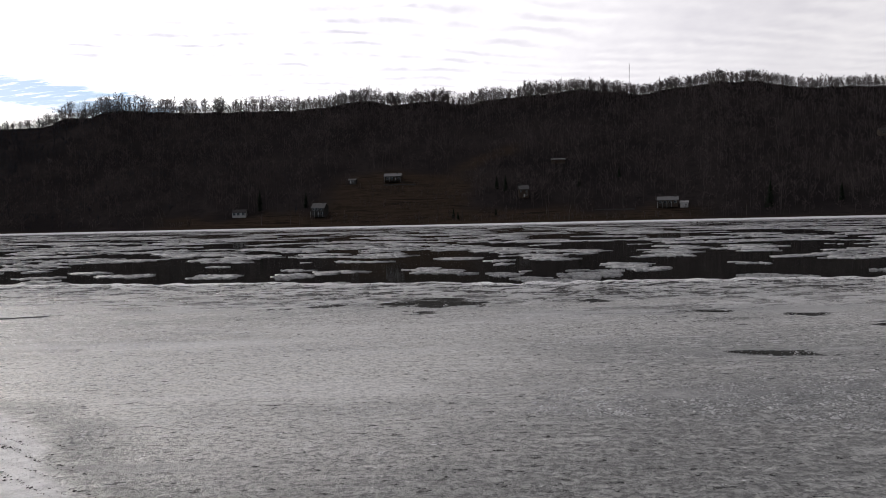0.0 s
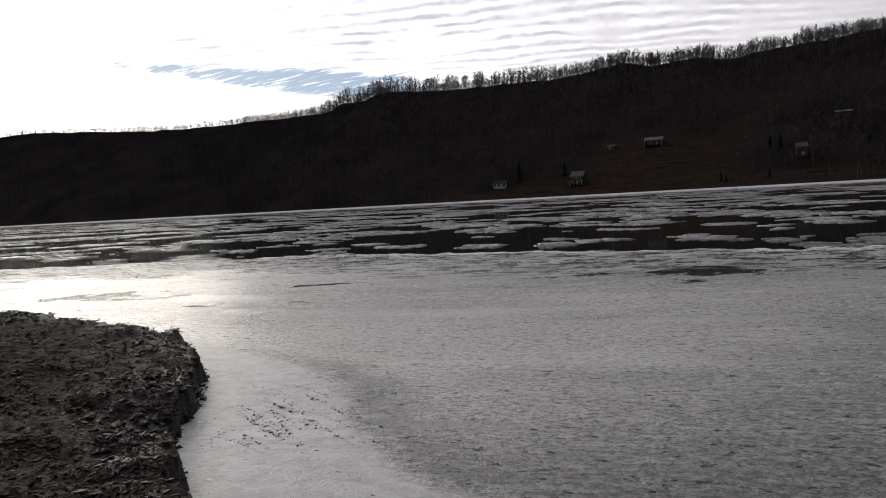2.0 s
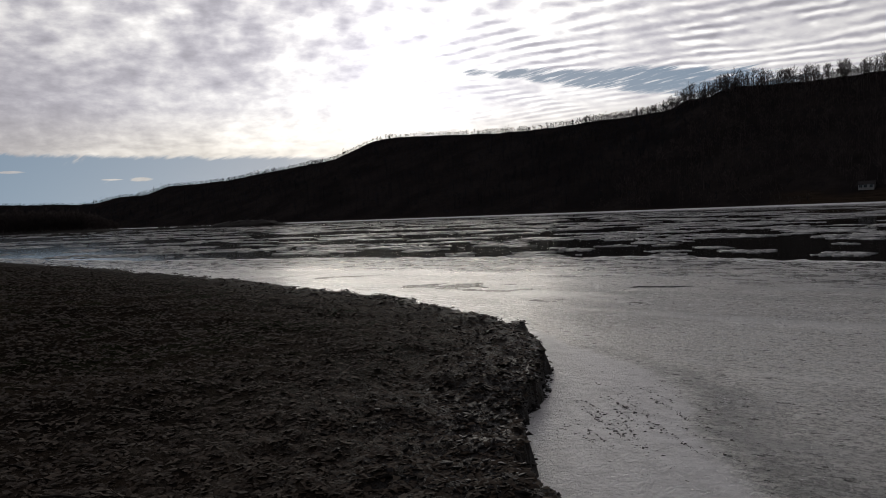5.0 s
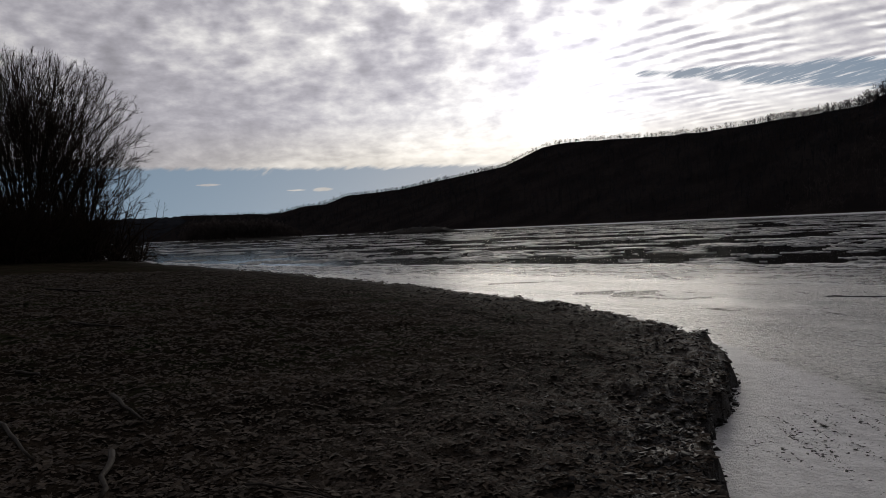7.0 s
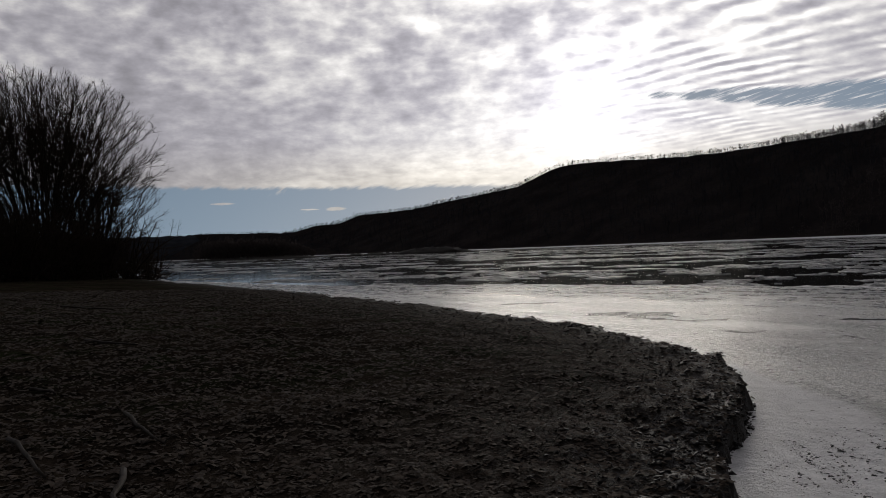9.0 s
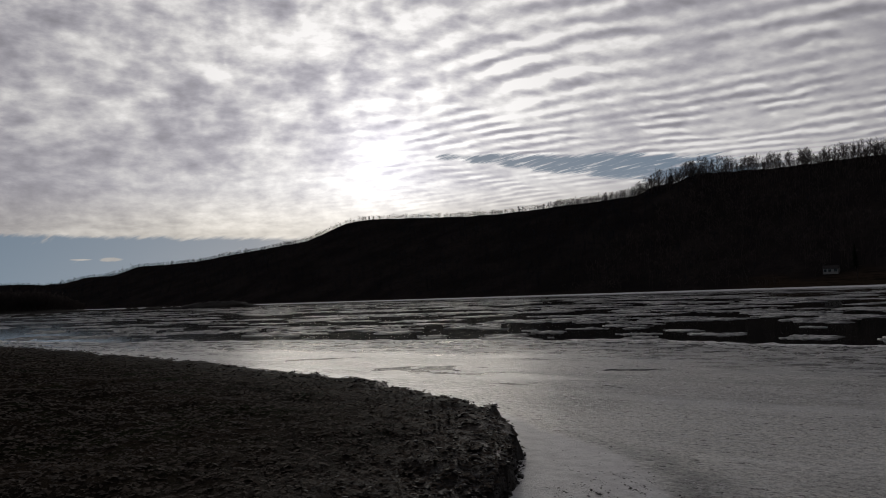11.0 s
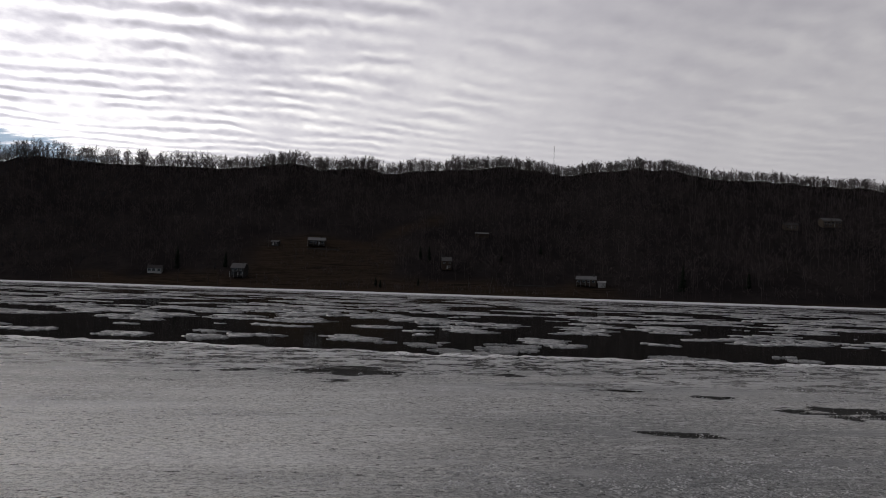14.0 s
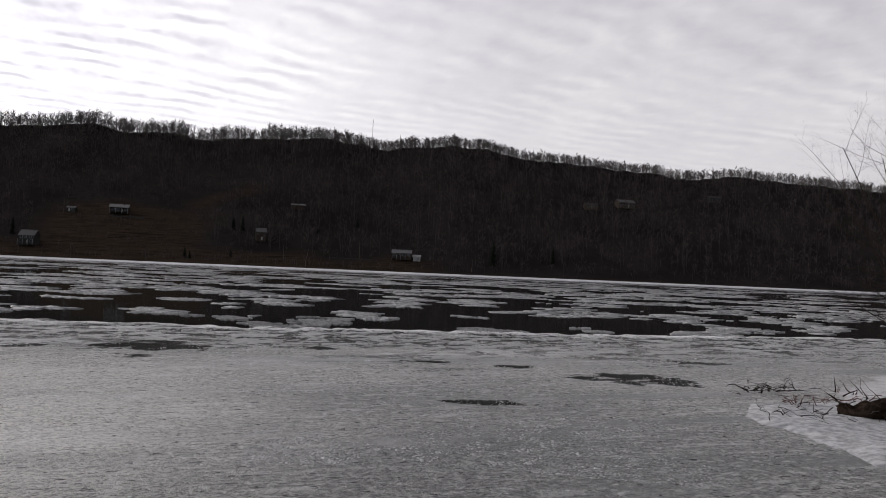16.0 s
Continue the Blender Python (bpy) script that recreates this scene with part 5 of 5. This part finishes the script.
def willow(seed, high, wide, stems, tops, boughs, twigs):
    """Sticks of a many-stemmed tree: stems fan out from the foot and fork to a full dome of fine upright twigs."""
    r = np.random.default_rng(seed)
    out = []
    rise = high * 0.52

    def inside(p):
        """True where p lies in the dome of the crown."""
        q = np.array([p[0] / wide, p[1] / wide, (p[2] - high * 0.48) / rise])
        if p[2] < high * 0.48:
            q[2] *= 0.45
        return np.linalg.norm(q) < 1.03

    def run(points, radii, level):
        for k in range(len(points) - 1):
            out.append((points[k], points[k + 1], radii[k], radii[k + 1], level))

    mains = []
    for s in range(stems):
        a, f = s * 2.39996 + r.normal(0, 0.2), math.sqrt((s + 0.5) / stems)
        end = np.array([math.cos(a) * wide * 0.5 * f, math.sin(a) * wide * 0.5 * f, high * (0.62 - 0.2 * f)])
        foot = np.array([math.cos(a), math.sin(a), 0]) * (0.25 + 1.3 * f)
        t = np.linspace(0, 1, 6)[:, None]
        line = foot + (end - foot) * np.concatenate([t ** 1.15, t ** 1.15, t], 1) + r.normal(0, 0.10, (6, 3)) * (t > 0)
        line[0, 2] = -0.4
        run(line, np.linspace(0.15, 0.08, 6) * r.uniform(0.8, 1.15), 0)
        mains.append(line)
    ends = np.array([m[-1] for m in mains])
    for c in range(tops):
        a, h = c * 2.39996, (c + 0.5) / tops
        fl = math.sqrt(h)
        full = r.uniform(0.84, 1.0) if c % 4 else r.uniform(0.55, 0.85)
        top = np.array([math.cos(a) * wide * fl, math.sin(a) * wide * fl, high * 0.48 + rise * math.sqrt(max(0, 1 - h)) - (h > 0.8) * high * 0.18 * r.random()])
        top = np.array([0, 0, high * 0.35]) + (top - (0, 0, high * 0.35)) * full
        main = mains[int(np.argmin(np.linalg.norm(ends - top * (0.55, 0.55, 0.6), axis=1) + r.normal(0, 1.0, len(ends))))]
        start = main[int(r.integers(2, 6))]
        t = np.linspace(0, 1, 6)[:, None]
        line = start + (top - start) * np.concatenate([t ** 1.1, t ** 1.1, t ** 0.92], 1) + r.normal(0, 0.11, (6, 3)) * (t > 0)
        run(line, np.linspace(0.045, 0.013, 6), 0)
        for b in range(boughs):
            g = (0.18 + 0.82 * (b + r.random()) / boughs) * 5
            k = min(int(g), 4)
            spot = line[k] + (line[k + 1] - line[k]) * (g - k)
            way = line[k + 1] - line[k]
            way = way / np.linalg.norm(way) + r.normal(0, 0.45, 3) + (0, 0, 0.3)
            tip = spot + way / np.linalg.norm(way) * high * r.uniform(0.05, 0.12)
            tip = tip if inside(tip) else spot + (tip - spot) * 0.45
            mid = (spot + tip) / 2 + r.normal(0, 0.08, 3)
            run([spot, mid, tip], [0.019, 0.014, 0.009], 1)
            for q in range(twigs):
                p = spot + (tip - spot) * r.uniform(0.25, 1.0)
                way = (tip - spot) / (np.linalg.norm(tip - spot) + 1e-6) + r.normal(0, 0.45, 3) + (0, 0, 0.2)
                end = p + way / np.linalg.norm(way) * high * r.uniform(0.02, 0.055)
                out.append((p, end if inside(end) else p + (end - p) * 0.5, 0.0125, 0.0, 2))
    return out


for k, (az, dist, high, wide, stems, tops, boughs, twigs) in enumerate([(77.6, 88, 20.8, 12.6, 26, 310, 11, 11), (84.5, 85, 21.0, 12.0, 18, 190, 9, 8), (74.6, 95, 13.5, 8.5, 14, 130, 10, 10)]):
    bare_tree("willow_tree", pose(*on_bank(*at(az, dist)), 0, 0, 50 * k), willow(800 + k, high, wide, stems, tops, boughs, twigs),
              "big many-stemmed bare willow on the bank", group="willows on the bank", sides=5)
for k, (az, dist, high) in enumerate([(71.2, 94, 7.0), (72.6, 90, 8.5), (74.2, 86, 8.0), (75.6, 84, 9.0), (77.0, 82, 9.4), (78.4, 80, 9.0), (79.8, 80, 9.4), (81.5, 78, 9.0), (83.5, 76, 9.0), (75.0, 95, 9.5), (77.8, 95, 10), (73.4, 100, 7),
                                      (76.3, 90, 9.5), (79.2, 90, 10), (72.1, 98, 5.5), (80.6, 88, 10)]):
    bare_tree("thicket_shrub", pose(*on_bank(*at(az, dist)), 0, 0, 37 * k), grow(840 + k, high, 0.11, (8, 5, 3), stems=11, flare=0.8, bare=0.02, lift=0.25, curve=0.14, reach=0.55, taper=0.75),
              "dense dark bare shrub at the foot of the willows", "shrub", group="shrubs under the willows", bark=TWIG)


def build_litter():
    """Dead leaves and bits of mud over the bank."""
    r = np.random.default_rng(31)
    n = 150000
    az = np.radians(r.uniform(18, 88, n))
    dist = 3.2 + 42 * r.random(n) ** 1.6
    near = r.random(n) < 0.12
    az, dist = np.where(near, r.uniform(-np.pi, np.pi, n), az), np.where(near, 6.5 * r.random(n) ** 0.5, dist)
    x, y = -np.sin(az) * dist, np.cos(az) * dist
    ok = inland(x, y) > 0.1
    x, y, dist = x[ok], y[ok], dist[ok]
    z = bank_height(x, y)
    kinds = []
    for k in range(10):
        b = r.normal(0, 0.14, 8)
        v = np.array([(-0.5, b[0], 0.02), (0.05, -0.3 + b[1], 0.1 + abs(b[2])), (0.5, b[3], 0.05 + abs(b[4])), (b[5], 0.3 + b[6], 0.22 + b[7])])
        kinds.append((v * (1, 1, 0.9), np.array([(0, 1, 3), (1, 2, 3)])))
    v, f = scattered(kinds, np.stack([x, y, z - 0.004], -1), r.uniform(0, 6.28, len(x)), 0.025 + 0.06 * r.random(len(x)) ** 1.6 + 0.0026 * dist)
    tagged(new("leaf_litter", fast_mesh("leaf_litter", v, f, LITTER)), "brown dead leaves scattered over the mud", "leaves", kind="stuff")


build_litter()


def build_clods():
    """Lumps of frozen mud along the undercut edge."""
    r = np.random.default_rng(33)
    kinds = []
    for k in range(10):
        v = r.normal(0, 0.45, (7, 3)) * (1.2, 0.9, 0.6)
        bm = bmesh.new()
        for q in v:
            bm.verts.new(q)
        bmesh.ops.convex_hull(bm, input=bm.verts[:])
        bmesh.ops.triangulate(bm, faces=bm.faces[:])
        bm.verts.index_update()
        kinds.append((np.array([q.co[:] for q in bm.verts]), np.array([[q.index for q in face.verts] for face in bm.faces])))
        bm.free()
    n = 20000
    i = r.integers(8, 26, n)
    t = r.random(n)
    p = SHORE[i] * (1 - t)[:, None] + SHORE[i + 1] * t[:, None]
    x, y = p[:, 0] + r.normal(0, 1, n) * np.where(r.random(n) < 0.4, 0.12, 0.8), p[:, 1] + r.normal(0, 1, n) * np.where(r.random(n) < 0.4, 0.12, 0.8)
    d = inland(x, y)
    ok = (d > 0.05) & (d < 2.2) & (np.hypot(x, y) < 45)
    x, y = x[ok], y[ok]
    z = np.maximum(bank_height(x, y), 0.0)
    z = np.where((d[ok] < 0.22) & (r.random(len(x)) < 0.7), z * r.random(len(x)), z)
    v, f = scattered(kinds, np.stack([x, y, z], -1), r.uniform(0, 6.28, len(x)), 0.015 + 0.055 * r.random(len(x)) ** 3)
    tagged(new("mud_clods", fast_mesh("mud_clods", v, f, CLOD)), "dark wet clods of mud along the bank edge", "clods", kind="stuff")
    # crumbs on the ice by the bank
    lines = []
    for k in range(210):
        e = int(r.integers(9, 17))
        p = SHORE[e] + (SHORE[e + 1] - SHORE[e]) * r.random()
        p = p + (0.35 + np.abs(r.normal(0, 0.75)), r.normal(0, 0.5))
        m = int(r.integers(6, 34))
        run = r.normal(0, 0.10 + 0.006 * m, m)
        lines.append(np.stack([p[0] + run * 0.8 + r.normal(0, 0.015, m), p[1] - run * 0.75 + r.normal(0, 0.015, m)], -1))
    x, y = np.concatenate(lines).T
    ok = inland(x, y) < -0.1
    x, y = x[ok], y[ok]
    flat = [(v * (1, 1, 0.5), f) for v, f in kinds]
    v, f = scattered(flat, np.stack([x, y, np.full(len(x), 0.0)], -1), r.uniform(0, 6.28, len(x)), 0.006 + 0.028 * r.random(len(x)) ** 4)
    tagged(new("ice_crumbs", fast_mesh("ice_crumbs", v, f, CLOD)), "crumbs of mud and leaf frozen on the ice", "debris", kind="stuff")


build_clods()


def branch(name, points, radius, mat, label, category="stick", side=0, seed=0, group=""):
    """A lying stick with a few short side shoots."""
    r = np.random.default_rng(seed)
    p = np.array(points, float)
    rad = np.linspace(radius, radius * 0.45, len(p))
    v, f = tube(p, rad, 7)
    ob = empty_thing(name, Matrix.Identity(4), label, category, group)
    stem = new("stem", fast_mesh("stem", v, f, mat, True))
    stem.parent = ob
    for k in range(side):
        q = p[1 + int(r.integers(0, len(p) - 1))] if len(p) > 2 else p[1]
        e = q + r.normal(0, 1, 3) * (0.16, 0.16, 0.05) + (0, 0, 0.06)
        v, f = prisms([q], [e], [radius * 0.45], [radius * 0.15], 5)
        shoot = new("shoot", fast_mesh("shoot", v, f, mat))
        shoot.parent = ob
    return ob


def lying(ax, ay, bx, by, n=6, wob=0.02, seed=0, lift=0.03):
    r = np.random.default_rng(seed)
    t = np.linspace(0, 1, n)
    x, y = ax + (bx - ax) * t + r.normal(0, wob, n), ay + (by - ay) * t + r.normal(0, wob, n)
    z = bank_height(x, y)
    z = np.maximum(z, np.linspace(z[0], z[-1], n)) + lift
    return np.stack([x, y, z], -1)


for k, (ax, ay, bx, by, rad, side) in enumerate([(-8.7, 2.75, -7.25, 2.65, 0.035, 1), (-8.3, 1.65, -6.8, 1.6, 0.035, 1), (-6.7, 2.15, -5.7, 1.75, 0.045, 0), (-11.0, 2.4, -10.3, 2.5, 0.04, 0), (-15.5, 4.2, -14.0, 4.6, 0.04, 1), (-5.3, 2.6, -4.6, 2.9, 0.015, 1), (-27, 6.5, -25, 7.5, 0.06, 2)]):
    branch("driftwood_stick", lying(ax, ay, bx, by, seed=k), rad * 0.65, DRIFT, "grey driftwood stick lying on the mud", side=side, seed=k, group="sticks on the bank")


# ---- the snowy corner upstream ----
def build_snow():
    r = np.random.default_rng(41)
    rings, sides = 16, 110
    a = np.arange(sides) * 2 * np.pi / sides
    edge = np.stack([np.interp(a, np.linspace(0, 2 * np.pi, 9), [17.5, 15.6, 12.4, 10.7, 9.5, 9.2, 8.6, 12.5, 17.5]),
                     np.interp(a, np.linspace(0, 2 * np.pi, 9), [9.5, 11.9, 11.1, 11.3, 10.2, 8.7, 6.9, 5.5, 9.5])], -1)
    edge += (rough_noise(edge[:, :1] * 2.5, edge[:, 1:] * 2.5, 161, 3) - 0.5) * (0.5, 0.4)
    mid = np.array((12.6, 9.2))
    t = np.linspace(0, 1, rings)
    p = mid + (edge - mid)[None] * t[:, None, None]
    x, y = p[..., 0], p[..., 1]
    z = 0.012 + 0.05 * smooth(1.0, 0.82, t)[:, None] * (0.5 + rough_noise(x * 1.6, y * 1.6, 163, 3)) + 0.05 * (rough_noise(x * 5, y * 5, 165, 2) - 0.5) * smooth(1.0, 0.9, t)[:, None]
    z = np.maximum(z, np.maximum(bank_height(x, y), 0) * 1.0 + 0.012)
    z[-1] = -0.03
    i = np.arange(rings - 1)[:, None] * sides
    j = np.arange(sides)[None]
    q = np.stack([i + j, i + sides + j, i + sides + (j + 1) % sides, i + (j + 1) % sides], -1).reshape(-1, 4)
    tagged(new("snow_patch", fast_mesh("snow_patch", np.stack([x, y, z], -1).reshape(-1, 3), q, SNOW, True)), "patch of old snow on the ice by the bank", "snow", kind="structure")


build_snow()


def build_root_log():
    r = np.random.default_rng(43)
    ob = empty_thing("root_log", pose(11.6, 9.2, 0.05, 0, 0, -60), "dark rotten log with a tangle of roots on the snow", "log")
    n = 34
    x = np.linspace(-0.7, 3.4, n)
    p = np.stack([x, r.normal(0, 0.05, n), 0.13 + 0.05 * x + r.normal(0, 0.02, n)], -1)
    rad = np.interp(x, [-0.7, -0.2, 0.8, 3.4], [0.08, 0.15, 0.22, 0.24])
    rad = rad * (1 + r.normal(0, 0.08, n))
    v, f = tube(p, rad, 12)
    v = v + r.normal(0, 0.04, v.shape)
    log = new("trunk", fast_mesh("trunk", v, f, ROTTEN))
    log.parent = ob
    for k in range(150):
        a = r.uniform(0, 6.28)
        base = np.array([r.uniform(-0.8, 1.8), 0, 0.14]) + np.array([0, math.cos(a), math.sin(a)]) * 0.24
        pts = [base]
        way = np.array([r.normal(-0.4, 0.7), math.cos(a) * 0.9, math.sin(a) * 0.7])
        for s in range(3):
            way = way + r.normal(0, 0.35, 3) + (0, 0, -0.12)
            pts.append(pts[-1] + way / np.linalg.norm(way) * r.uniform(0.05, 0.17))
        pts = np.array(pts)
        pts[:, 2] = np.maximum(pts[:, 2], 0.0)
        w = np.array([1.0, 0.7, 0.45, 0.2]) * r.uniform(0.005, 0.016)
        v, f = tube(pts, w, 5)
        root = new("root", fast_mesh("root", v, f, ROTTEN if k % 5 else PALE_BARK))
        root.parent = ob


build_root_log()

for k in range(64):
    r = np.random.default_rng(60 + k)
    red = k % 3 == 1
    if k < 40:
        cx, cy, sx, sy = (11.5, 10.8, 0.3, 0.14) if red else (12.3, 12.4, 0.36, 0.2)
    else:
        cx, cy, sx, sy = (12.9, 11.0, 0.25, 0.15) if red else (10.7, 9.8, 0.6, 0.35)
    x, y = cx + r.normal(0, sx), cy + r.normal(0, sy)
    t = np.linspace(0, 1, 6)
    way = r.normal(0, 0.17, 2)
    high = 0.03 + 0.2 * r.random() ** 2
    z = high * np.sin(t * r.uniform(1.4, 3.0))
    pts = np.stack([x + way[0] * t + r.normal(0, 0.03, 6), y + way[1] * t + r.normal(0, 0.03, 6), 0.02 + z], -1)
    branch("frozen_twig", pts, 0.006 + 0.008 * r.random() ** 2, PINK if red else ROTTEN, "reddish twig frozen into the snow" if red else "thin dark twig lying tangled on the ice", "twig", 2, 60 + k, "twigs in the snow")

for k, (x, y, high, stems, flare) in enumerate([(16.2, 11.0, 7.0, 13, 0.7), (15.0, 10.2, 2.6, 10, 1.4), (16.7, 11.7, 5.2, 10, 0.8)]):
    bare_tree("bare_shrub", pose(x, y, max(0.05, on_bank(x, y)[2]), 0, 0, 80 * k), grow(880 + k, high, 0.03 if high > 3 else 0.016, (10, 7, 5), stems=stems, flare=flare, bare=0.1, lift=0.35, curve=0.12, pieces=4, reach=0.5, taper=0.55),
              "thin bare brown shrub at the edge of the ice", "shrub", group="shrubs by the snow", bark=TWIG)
